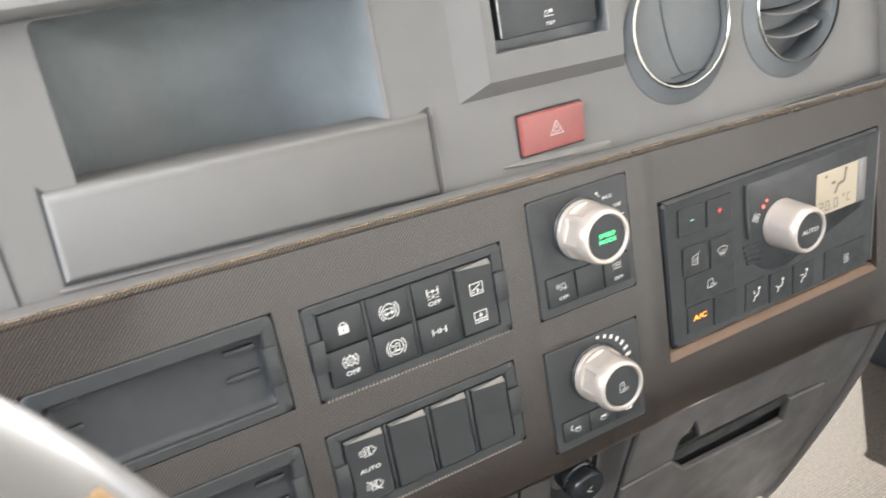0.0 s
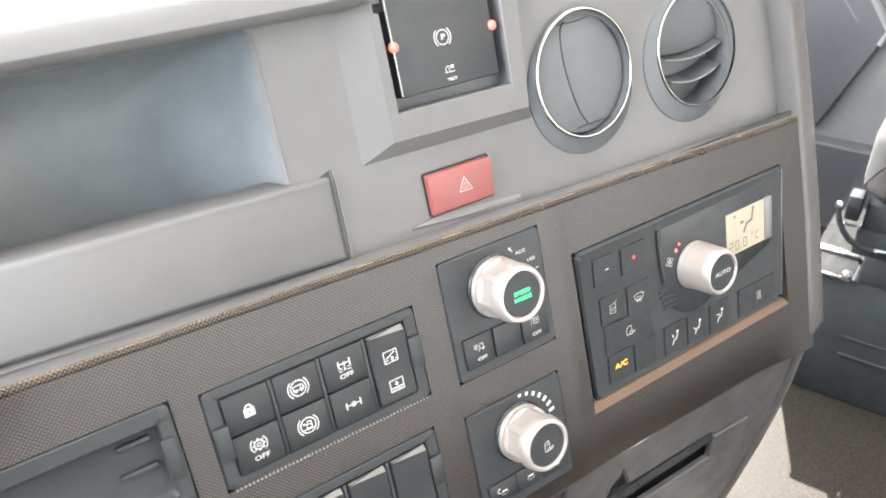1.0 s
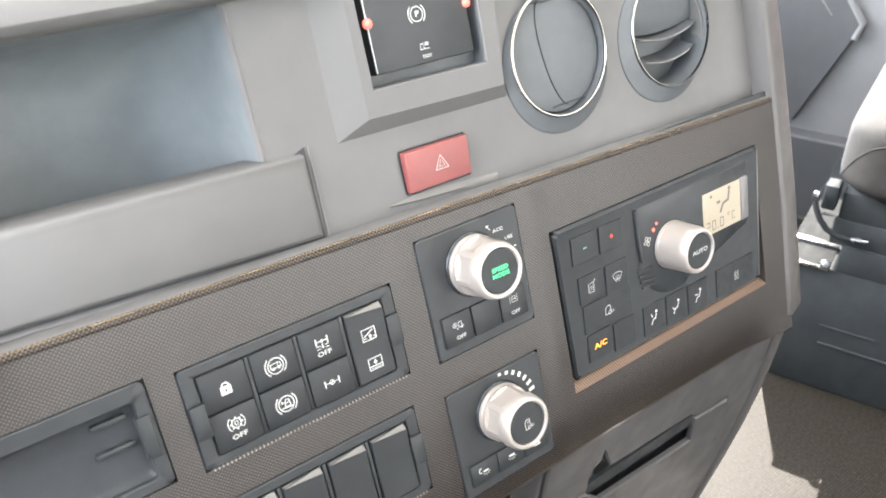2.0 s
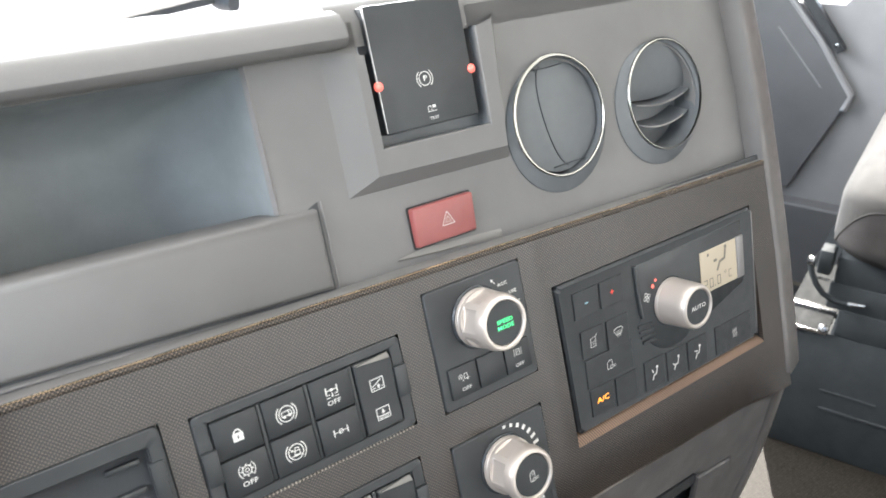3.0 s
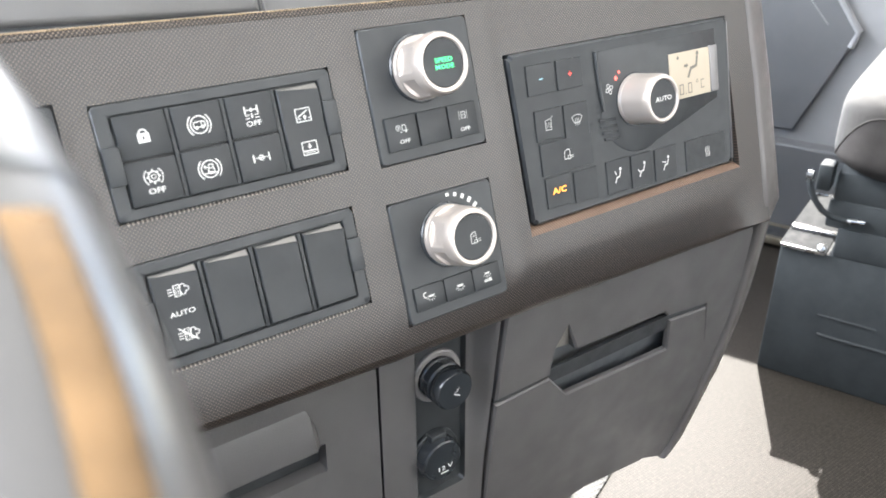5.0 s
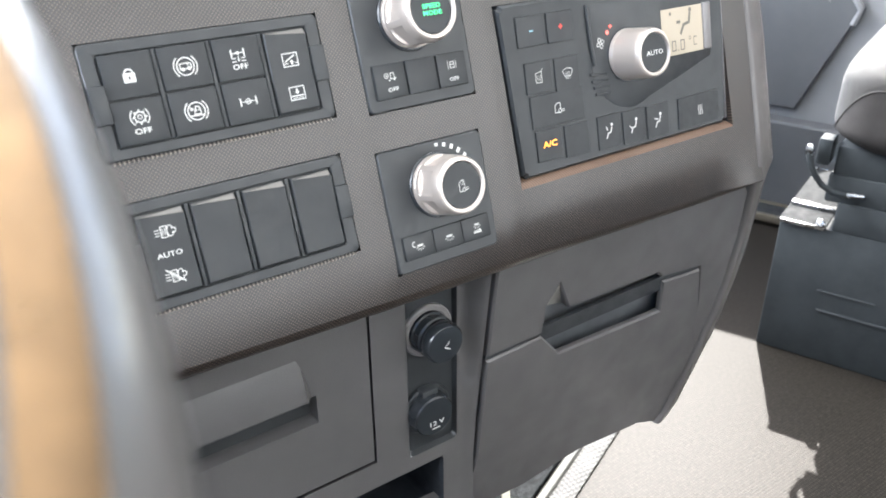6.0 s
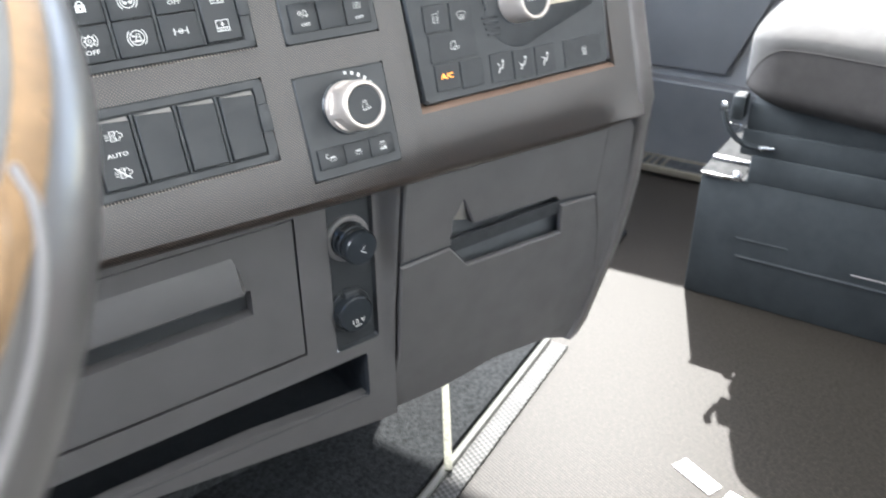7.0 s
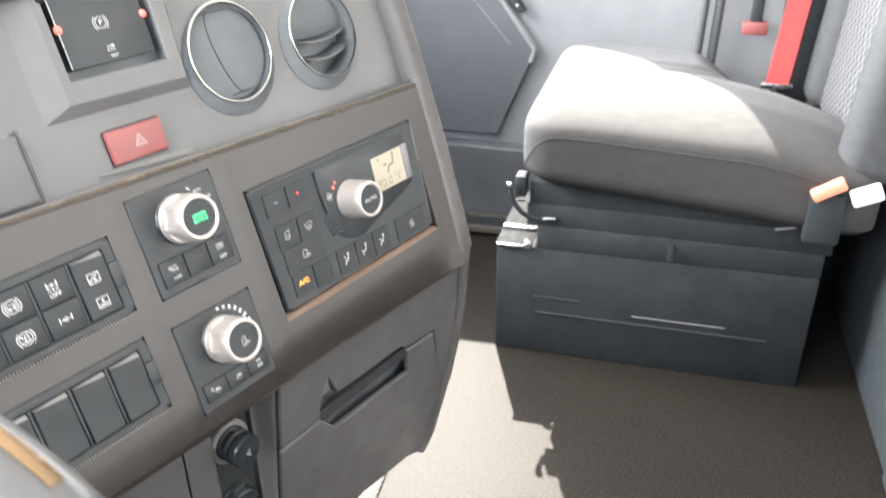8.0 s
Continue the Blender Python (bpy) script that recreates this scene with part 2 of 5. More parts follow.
def part(name, bm, mat, parent, label="", at=None, smooth=True, angle=38):
    """One mesh object under a thing or a part."""
    ob = new(name, mesh_of(name, bm, mat, smooth, angle))
    ob.parent = parent
    if at is not None:
        ob.matrix_basis = at
    if label:
        tagged(ob, label)
    return ob


def thing(name, m, label, category, group="", kind=""):
    ob = new(name)
    ob.empty_display_size = 0.02
    ob.matrix_world = m
    return tagged(ob, label, category, group, kind)


def T(x, y, z=0.0):
    return Matrix.Translation((x, y, z))


def box(bm, x0, x1, y0, y1, z0, z1, bevel=0.0, seg=2, m=None):
    r = bmesh.ops.create_cube(bm, size=1.0)
    vs = r["verts"]
    for v in vs:
        v.co = Vector(((x0 + x1) / 2 + v.co.x * (x1 - x0), (y0 + y1) / 2 + v.co.y * (y1 - y0), (z0 + z1) / 2 + v.co.z * (z1 - z0)))
    if bevel:
        es = list({e for v in vs for e in v.link_edges})
        r = bmesh.ops.bevel(bm, geom=es, offset=bevel, segments=seg, affect="EDGES", profile=0.5)
        vs = list({v for f in r["faces"] for v in f.verts} | {v for v in vs if v.is_valid})
    if m is not None:
        bmesh.ops.transform(bm, matrix=m, verts=vs)
    return bm


def boxes(*rows):
    bm = bmesh.new()
    for row in rows:
        box(bm, *row)
    return bm


def plate(x0, x1, y0, y1, holes, z0, z1, bend=None, step=0.03):
    """A slab with rectangular holes through it. bend moves each vertex."""
    xs = {x0, x1} | {h[0] for h in holes} | {h[1] for h in holes}
    ys = {y0, y1} | {h[2] for h in holes} | {h[3] for h in holes}
    for some, a, b in ((xs, x0, x1), (ys, y0, y1)):
        k = int((b - a) / step)
        for i in range(1, k):
            c = a + (b - a) * i / k
            if min(abs(c - s) for s in some) > step * 0.35:
                some.add(c)
    xs, ys = sorted(xs), sorted(ys)
    bm = bmesh.new()
    grid = {}

    def vert(i, j, top):
        if (i, j, top) not in grid:
            grid[i, j, top] = bm.verts.new((xs[i], ys[j], z1 if top else z0))
        return grid[i, j, top]

    def solid(i, j):
        if not (0 <= i < len(xs) - 1 and 0 <= j < len(ys) - 1):
            return False
        cx, cy = (xs[i] + xs[i + 1]) / 2, (ys[j] + ys[j + 1]) / 2
        return not any(a < cx < b and c < cy < d for a, b, c, d in holes)

    for i in range(len(xs) - 1):
        for j in range(len(ys) - 1):
            if not solid(i, j):
                continue
            bm.faces.new([vert(i, j, 1), vert(i + 1, j, 1), vert(i + 1, j + 1, 1), vert(i, j + 1, 1)])
            bm.faces.new([vert(i, j, 0), vert(i, j + 1, 0), vert(i + 1, j + 1, 0), vert(i + 1, j, 0)])
            for di, dj, a, b in ((-1, 0, (i, j), (i, j + 1)), (1, 0, (i + 1, j), (i + 1, j + 1)), (0, -1, (i, j), (i + 1, j)), (0, 1, (i, j + 1), (i + 1, j + 1))):
                if not solid(i + di, j + dj):
                    bm.faces.new([vert(*a, 0), vert(*b, 0), vert(*b, 1), vert(*a, 1)])
    if bend:
        for v in bm.verts:
            v.co = Vector(bend(*v.co))
    return bm


def rounded(x0, x1, y0, y1, r, n=5):
    """The outline of a rounded rectangle."""
    pts = []
    for cx, cy, a in ((x1 - r, y1 - r, 0), (x0 + r, y1 - r, 90), (x0 + r, y0 + r, 180), (x1 - r, y0 + r, 270)):
        for i in range(n + 1):
            t = radians(a + 90 * i / n)
            pts.append((cx + r * math.cos(t), cy + r * math.sin(t)))
    return pts


def loft(bm, loops, close_first=False, close_last=False, ring=True):
    """Faces between loops of 3D points with equal counts."""
    rows = [[bm.verts.new(p) for p in loop] for loop in loops]
    for a, b in zip(rows, rows[1:]):
        n = len(a)
        for i in range(n if ring else n - 1):
            bm.faces.new([a[i], a[(i + 1) % n], b[(i + 1) % n], b[i]])
    if close_first:
        bm.faces.new(rows[0])
    if close_last:
        bm.faces.new(rows[-1])
    return bm


def flat(points, z):
    return [(x, y, z) for x, y in points]


def bezel(x0, x1, y0, y1, i0, i1, j0, j1, r, ri, top, deep, edge=0.0008, hollow=False):
    """A rounded frame with a rounded opening down to a floor at deep."""
    bm = bmesh.new()
    loft(bm, [flat(rounded(x0, x1, y0, y1, r), -0.004),
              flat(rounded(x0, x1, y0, y1, r), top - edge),
              flat(rounded(x0 + edge, x1 - edge, y0 + edge, y1 - edge, r), top),
              flat(rounded(i0 - edge, i1 + edge, j0 - edge, j1 + edge, ri), top),
              flat(rounded(i0, i1, j0, j1, ri), top - edge),
              flat(rounded(i0, i1, j0, j1, ri), deep)], close_last=not hollow)
    return bm


def extruded(points, z0, z1, edge=0.0):
    """A flat outline given thickness, with a chamfered front."""
    bm = bmesh.new()
    loops = [flat(points, z0), flat(points, z1 - edge)]
    if edge:
        c = Vector((sum(p[0] for p in points) / len(points), sum(p[1] for p in points) / len(points)))
        ins = []
        n = len(points)
        for i, p in enumerate(points):
            a, b = Vector(points[i - 1]), Vector(points[(i + 1) % n])
            p = Vector(p)
            d1, d2 = (p - a).normalized(), (b - p).normalized()
            n1, n2 = Vector((-d1.y, d1.x)), Vector((-d2.y, d2.x))
            k = (n1 + n2)
            k = k.normalized() if k.length > 1e-6 else n1
            if k.dot(c - p) < 0 and n < 5:
                k = -k
            ins.append(p + k * edge / max(0.4, k.dot(n1)))
        loops.append(flat([(q.x, q.y) for q in ins], z1))
    loft(bm, loops, True, True)
    return bm


def lathe(profile, n=48, bm=None, shape=None):
    """A turned form about z from (radius, z) points; shape scales the radius by angle and index."""
    bm = bm or bmesh.new()
    loops = []
    for j, (r, z) in enumerate(profile):
        loops.append([(r * (shape(math.tau * i / n, j) if shape else 1) * math.cos(math.tau * i / n),
                       r * (shape(math.tau * i / n, j) if shape else 1) * math.sin(math.tau * i / n), z) for i in range(n)])
    loft(bm, loops, True, True)
    return bm


def tube(points, r, n=10, bm=None):
    """A round bar along 3D points."""
    bm = bm or bmesh.new()
    pts = [Vector(p) for p in points]
    loops = []
    for i, p in enumerate(pts):
        d = (pts[min(i + 1, len(pts) - 1)] - pts[max(i - 1, 0)]).normalized()
        a = d.orthogonal().normalized() if i == 0 else (a - d * a.dot(d)).normalized()
        b = d.cross(a)
        loops.append([p + r * (math.cos(math.tau * k / n) * a + math.sin(math.tau * k / n) * b) for k in range(n)])
    loft(bm, loops, True, True)
    return bm


# ---------------------------------------------------------------- printed signs
class Sign:
    """Small flat ink shapes, in millimetres round a centre."""

    def __init__(self):
        self.bm, self.level = bmesh.new(), 0

    def poly(self, pts):
        self.level += 1
        z = 0.01 * self.level
        f = self.bm.faces.new([self.bm.verts.new((x, y, z)) for x, y in pts])
        if f.normal.z < 0:
            f.normal_flip()
        return self

    def rect(self, x0, x1, y0, y1):
        return self.poly([(x0, y0), (x1, y0), (x1, y1), (x0, y1)])

    def line(self, pts, w=0.45):
        for a, b in zip(pts, pts[1:]):
            a, b = Vector(a), Vector(b)
            d = (b - a).normalized()
            k = w * 0.66
            n = Vector((-d.y, d.x)) * k / 2
            a, b = a - d * k * 0.4, b + d * k * 0.4
            self.poly([tuple(a - n), tuple(b - n), tuple(b + n), tuple(a + n)])
        return self

    def arc(self, x, y, r, w=0.55, a0=0, a1=360, n=20):
        self.level += 1
        z = 0.01 * self.level
        rows = []
        for i in range(n + 1):
            t = radians(a0 + (a1 - a0) * i / n)
            rows.append([self.bm.verts.new((x + k * math.cos(t), y + k * math.sin(t), z)) for k in (r - w * 0.33, r + w * 0.33)])
        for p, q in zip(rows, rows[1:]):
            self.bm.faces.new([p[0], p[1], q[1], q[0]])
        return self

    def disc(self, x, y, r, n=16):
        return self.poly([(x + r * math.cos(math.tau * i / n), y + r * math.sin(math.tau * i / n)) for i in range(n)])

    def done(self, scale=1.0):
        for v in self.bm.verts:
            v.co *= 0.001 * scale
            v.co.z *= 0.5 / max(scale, 0.1)
        return self.bm


def letters(text, size, x=0.0, y=0.0, z=0.0003):
    """Raised lettering in metres, centred on x, y."""
    cu = bpy.data.curves.new("lettering", "FONT")
    cu.body, cu.size, cu.align_x, cu.align_y, cu.resolution_u = text, size, "CENTER", "CENTER", 2
    cu.offset = size * 0.012
    ob = bpy.data.objects.new("lettering", cu)
    scene.collection.objects.link(ob)
    bpy.context.view_layer.update()
    me = bpy.data.meshes.new_from_object(ob.evaluated_get(bpy.context.evaluated_depsgraph_get()))
    bpy.data.objects.remove(ob)
    bm = bmesh.new()
    bm.from_mesh(me)
    bpy.data.meshes.remove(me)
    for v in bm.verts:
        v.co = Vector((v.co.x * 1.18 + x, v.co.y * 0.9 + y, v.co.z + z))
    return bm


def sign_on(parent, sign, x=0.0, y=0.0, z=0.0, mat=None, scale=1.0, name="symbol", label=""):
    return part(name, sign.done(scale), mat or M_INK, parent, label, T(x, y, z), smooth=False)


def word_on(parent, text, size, x=0.0, y=0.0, z=0.0, mat=None, label=""):
    return part("lettering", letters(text, size), mat or M_INK, parent, label, T(x, y, z), smooth=False)


def s_lock():
    return Sign().rect(-2.6, -0.45, -3.2, 0.9).rect(0.45, 2.6, -3.2, 0.9).rect(-0.45, 0.45, -3.2, -2.0).rect(-0.45, 0.45, -0.4, 0.9).arc(0, 0.9, 1.7, 0.9, 0, 180)


def s_brackets(s, r=4.3):
    return s.arc(0, 0, r, 0.6, 130, 230).arc(0, 0, r, 0.6, -50, 50)


def s_truck_brake():
    s = Sign().arc(0, 0, 3.2, 0.6)
    s.line([(-2.1, 1.0), (0.9, 1.2), (2.0, 0.9), (2.2, -0.7), (-2.1, -0.9), (-2.1, 1.0)], 0.5).line([(0.9, 1.2), (0.9, -0.8)], 0.4)
    s.disc(-1.1, -1.0, 0.62).disc(1.2, -0.9, 0.62)
    return s_brackets(s)


def s_cab_brake():
    s = Sign().arc(0, 0, 3.2, 0.6)
    s.line([(-0.9, -1.4), (1.6, -1.2), (1.3, 1.5), (-0.1, 1.7), (-0.9, -1.4)], 0.5).line([(-0.4, 0.3), (1.4, 0.4)], 0.45)
    s.line([(-2.5, -1.5), (2.4, -1.7)], 0.5).disc(-1.7, 0.8, 0.4).line([(-2.3, 1.7), (-0.6, 0.4)], 0.35).disc(-0.2, -1.4, 0.5)
    return s_brackets(s)


def s_gear_off():
    s = Sign().arc(0, 0, 2.2, 0.7).arc(0, 0, 0.9, 0.5)
    for k in range(8):
        t = math.tau * k / 8
        s.disc(2.8 * math.cos(t), 2.8 * math.sin(t), 0.4, 8)
    return s_brackets(s, 4.0)


def s_axle(s=None, y=0.0, lock=False):
    s = s or Sign()
    s.line([(-3.2, y), (3.2, y)], 0.5).line([(-3.6, y - 1.5), (-3.6, y + 1.5)], 0.9).line([(3.6, y - 1.5), (3.6, y + 1.5)], 0.9)
    if lock:
        s.arc(0, y, 1.1, 0.5).line([(-0.7, y - 0.7), (0.7, y + 0.7)], 0.4)
    return s


def s_axle_down():
    s = Sign().line([(-2.3, 2.6), (2.3, 2.6)], 0.5).line([(-2.4, 1.4), (-2.4, 3.8)], 0.75).line([(2.4, 1.4), (2.4, 3.8)], 0.75).disc(0, 2.6, 0.6)
    s.line([(0, 1.5), (0, 0.2)], 0.5).poly([(-0.6, 0.4), (0.6, 0.4), (0, -0.5)])
    for sg in (-1, 1):
        s.line([(1.1 * sg, 0.8), (2.5 * sg, 0.8)], 0.45).line([(1.1 * sg, -0.3), (2.5 * sg, -0.3)], 0.45)
    return s


def s_window(up):
    s = Sign().line([(-3.1, -2.5), (3.1, -2.5), (3.1, 2.5), (-3.1, 2.5), (-3.1, -2.5)], 0.55)
    if up:
        s.line([(-2.2, -0.6), (1.9, 1.6)], 0.7).line([(-2.6, -1.4), (-1.2, -1.4)], 0.5).line([(1.9, -1.4), (2.7, -1.4)], 0.5).rect(0.1, 0.9, -1.9, -1.0).poly([(-0.4, -1.0), (1.4, -1.0), (0.5, 0.0)])
    else:
        s.line([(-2.6, -1.0), (2.6, -1.0)], 0.7).line([(-2.2, -1.8), (2.2, -1.8)], 0.4).rect(-0.35, 0.35, 0.6, 1.7).poly([(-1.0, 0.7), (1.0, 0.7), (0, -0.4)])
    return s


def s_filter(crossed):
    """A filter can between three short flow lines and a three-lobed cloud."""
    s = Sign().line([(-1.5, -2.4), (-1.5, 2.4)], 0.6).line([(1.0, -2.4), (1.0, 2.4)], 0.6).line([(-1.5, 2.4), (1.0, 2.4)], 0.5).line([(-1.5, -2.4), (1.0, -2.4)], 0.5)
    for x in (-0.7, 0.2):
        s.line([(x, -1.5), (x, 1.5)], 0.4)
    for y in (-1.2, 0.0, 1.2):
        s.line([(-4.1, y), (-2.3, y)], 0.5)
    s.arc(2.3, 1.3, 1.0, 0.55, -40, 200).arc(3.7, 0.0, 1.0, 0.55, -130, 130).arc(2.3, -1.3, 1.0, 0.55, 160, 400)
    if crossed:
        s.line([(-3.4, 3.2), (3.6, -3.2)], 0.8)
    return s


def s_seated(mode):
    """A simple seat-and-duct sign of dots and bent bars."""
    s = Sign().disc(1.7, 3.5, 0.9).line([(1.6, 2.1), (0.7, -0.5), (-1.3, -0.8), (-2.5, -3.3)], 1.15)
    if mode == 0:
        s.line([(-2.6, 2.9), (-1.9, 1.6)], 0.8).poly([(-2.6, 1.4), (-1.4, 2.0), (-1.5, 0.6)])
    if mode == 1:
        s.line([(-3.6, 0.6), (-2.4, -0.6)], 0.8).poly([(-3.0, -0.9), (-2.0, 0.0), (-1.9, -1.3)])
    if mode == 2:
        s.line([(-3.2, 1.5), (-1.2, 1.0)], 0.8).poly([(-1.5, 0.3), (-1.2, 1.8), (-0.2, 0.8)])
    return s


def s_mirror():
    s = Sign().line([(-2.2, -2.4), (1.4, -2.6), (1.4, 2.6), (-2.2, 2.0), (-2.2, -2.4)], 0.4).line([(1.4, 2.6), (2.4, 3.6)], 0.4)
    for k in (-1.2, 0.0, 1.0):
        s.line([(k - 0.3, -1.6), (k - 0.1, -0.4), (k - 0.3, 0.8)], 0.3)
    return s


def s_screen_heat():
    s = Sign().line([(-3.2, 1.2), (-2.0, 2.0), (0, 2.3), (2.0, 2.0), (3.2, 1.2), (1.8, -1.4), (-1.8, -1.4), (-3.2, 1.2)], 0.4)
    for k in (-1.2, 0.0, 1.2):
        s.line([(k, -2.6), (k * 0.8, 0.6)], 0.35)
    return s


def s_recirculate():
    return Sign().line([(-2.4, -2.0), (-2.2, 1.4), (-0.6, 2.4), (1.0, 2.2), (1.2, -0.4)], 0.5).line([(-2.4, -2.0), (0.4, -2.0)], 0.5).arc(0.6, -1.4, 0.9, 0.5).line([(1.5, -1.0), (3.4, -0.8)], 0.4).line([(1.5, -1.8), (3.4, -1.6)], 0.4)


def s_heat():
    s = Sign()
    for k in (-1.4, 0.0, 1.4):
        s.line([(k, -2.6), (k + 0.4, -1.0), (k - 0.3, 0.6), (k + 0.2, 2.6)], 0.6)
    return s


def s_fan():
    s = Sign()
    for k in range(4):
        a = math.tau * k / 4 + 0.35
        pts = []
        for i in range(13):
            f = math.tau * i / 12
            r, q = 1.75 + 1.15 * math.cos(f), 0.95 * math.sin(f)
            pts.append((r * math.cos(a) - q * math.sin(a), r * math.sin(a) + q * math.cos(a)))
        s.line(pts, 0.5)
    return s


def s_lamp(extra=0):
    s = Sign().poly([(-1.9, 0.6), (1.9, 0.6), (1.2, -0.3), (-1.2, -0.3)])
    for k in range(5):
        t = radians(200 + 35 * k)
        s.line([(1.5 * math.cos(t), 1.2 * math.sin(t) - 0.2), (2.5 * math.cos(t), 2.2 * math.sin(t) - 0.2)], 0.4)
    if extra == 1:
        s.arc(-2.9, 1.2, 1.2, 0.7, 70, 290)
    if extra == 2:
        s.rect(-2.6, 2.6, -4.6, -3.8).disc(1.6, -3.2, 0.6).line([(-2.2, -3.4), (1.0, -3.2)], 0.6)
    return s


def s_lane_off():
    s = Sign().line([(-2.9, -2.4), (-2.9, 2.6)], 0.4).line([(-1.4, -1.8), (-1.2, 1.8), (1.4, 1.8), (1.6, -1.8), (-1.4, -1.8)], 0.5)
    s.line([(-1.0, 0.2), (1.2, 0.2)], 0.5).line([(2.8, -2.4), (2.8, 2.6)], 0.4)
    return s


def s_distance():
    s = Sign().arc(-2.4, 0.6, 1.3, 0.5).disc(-2.4, 0.6, 0.45)
    s.line([(0.0, -1.2), (0.2, 1.8), (2.2, 1.8), (2.6, -1.2)], 0.55).line([(0.0, -1.2), (3.6, -1.2)], 0.5).disc(-0.9, -1.9, 0.4).disc(2.2, -1.8, 0.5)
    return s


def s_hazard():
    s = Sign()
    for r, w in ((4.9, 0.42), (2.2, 0.3)):
        p = [(r * math.cos(radians(90 + 120 * k)), r * math.sin(radians(90 + 120 * k)) - 0.6) for k in range(4)]
        s.line(p, w)
    return s


def s_parking():
    return s_brackets(Sign().arc(0, 0, 3.2, 0.55), 4.4)


def s_cab_door():
    return Sign().line([(-2.2, -3.0), (-2.0, 1.8), (-0.8, 3.0), (1.2, 3.2), (1.6, -0.6)], 0.6).line([(-2.2, -3.0), (0.2, -3.0)], 0.6).arc(0.8, -2.2, 1.0, 0.6).line([(1.8, -1.6), (4.2, -1.2)], 0.5).line([(1.8, -2.6), (4.2, -2.4)], 0.5).line([(-0.6, 2.0), (-0.4, 0.4)], 0.35).line([(0.4, 2.0), (0.5, 0.4)], 0.35)


# ---------------------------------------------------------------- the cab's shell
def wall(name, bm, mat, label, m=CAB):
    ob = new(name, mesh_of(name, bm, mat))
    ob.matrix_world = m
    return tagged(ob, label, "", "", "structure")


X_DOOR, X_LEFT, Y_BACK, Y_FRONT, Z_TOP = 1.64, -1.0, -1.7, 1.05, 1.85
bm = bmesh.new()
box(bm, X_LEFT - 0.3, X_DOOR + 0.3, Y_BACK, Y_FRONT, -0.05, 0.0)
wall("floor", bm, M_FLOOR, "pale grey textured vinyl cab floor, sunlit")
# ground sheet added outside as a reflector for sunlight
bm = bmesh.new()
box(bm, -900, 900, -900, 900, -1.35, -1.25)
wall("ground", bm, M_GROUND, "pale ground sheet added outside to bounce sunlight into the cab")
# roof and rear wall stay out of view; their pale colour bounces light
wall("ceiling", boxes((X_LEFT - 0.1, X_DOOR + 0.1, Y_BACK, Y_FRONT, Z_TOP, Z_TOP + 0.05)), M_CABIN, "unseen cab roof, kept pale to bounce light down")
wall("wall_back", boxes((X_LEFT, X_DOOR, Y_BACK - 0.05, Y_BACK, 0.0, Z_TOP)), M_CABIN, "unseen rear cab wall, kept pale to bounce light forward")


def side_wall(name, x0, x1, opening, label, mat):
    """A wall across x with one window opening, corners (y, z) from the rear foot forwards, up and back."""
    outer = [(Y_BACK, 0.0), (Y_FRONT, 0.0), (Y_FRONT, Z_TOP), (Y_BACK, Z_TOP), (Y_BACK, 1.0)]
    b = bmesh.new()
    loops = []
    for x, pts in ((x1, outer), (x0, outer), (x0, opening), (x1, opening), (x1, outer)):
        loops.append([(x, y, z) for y, z in pts])
    loft(b, loops)
    bmesh.ops.remove_doubles(b, verts=b.verts, dist=1e-5)
    return wall(name, b, mat, label)


side_wall("wall_right", X_DOOR, X_DOOR + 0.06, [(0.04, 0.68), (0.92, 0.66), (0.80, 1.55), (-0.325, 1.55), (-0.27, 1.09)], "grey passenger door wall with a window opening", M_DOOR_PALE)
side_wall("wall_left", X_LEFT - 0.06, X_LEFT, [(-0.75, 0.85), (0.85, 0.85), (0.7, 1.6), (-0.75, 1.6), (-0.75, 1.2)], "grey driver's door wall with a window opening", M_DOOR_PALE)
bm = plate(X_LEFT, X_DOOR, 0.0, Z_TOP, [(X_LEFT + 0.12, X_DOOR - 0.12, 0.70, 1.72)], 0.0, 0.05, step=0.5)
wall("wall_front", bm, M_DOOR_PALE, "grey bulkhead under the windscreen", CAB @ Matrix(((1, 0, 0, 0), (0, 0, -1, Y_FRONT), (0, 1, 0, 0), (0, 0, 0, 1))))

# the wiper at rest along the foot of the windscreen
wiper = thing("windscreen_wiper", CAB, "black windscreen wiper at rest outside the glass", "wiper")
part("spindle", lathe([(0.016, -0.05), (0.016, -0.012), (0.012, 0.004), (0.0005, 0.006)], 20), M_WIPER, wiper, at=T(0.83, 1.102, 0.7205) @ pose(0, 0, 0, -90, 0, 0))
bm = bmesh.new()
loft(bm, [[(0.83 - 0.56 * f, 1.100 + 0.004 * math.sin(math.pi * f) + a * (1 - 0.5 * f), 0.7285 - 0.021 * f + b * (1 - 0.55 * f)) for a, b in ((-0.007, -0.009), (0.007, -0.009), (0.007, 0.006), (0.003, 0.010), (-0.003, 0.010), (-0.007, 0.006))] for f in [k / 12 for k in range(13)]], True, True)
part("arm", bm, M_WIPER, wiper, "tapered black wiper arm", angle=30)
blade = part("blade", boxes((0.10, 0.74, 1.086, 1.096, 0.7045, 0.7125, 0.002)), M_WIPER, wiper, "slim blade carrier")
part("rubber", boxes((0.10, 0.74, 1.072, 1.0865, 0.7065, 0.7100, 0.001)), M_DEEP, blade, "rubber wiping lip")

# the mat in the passenger's footwell, its edge running past the dashboard
SEAM_A, SEAM_B = Vector((0.218, 0.158)), Vector((0.610, 0.324))
SEAM_DIR = (SEAM_B - SEAM_A).normalized()
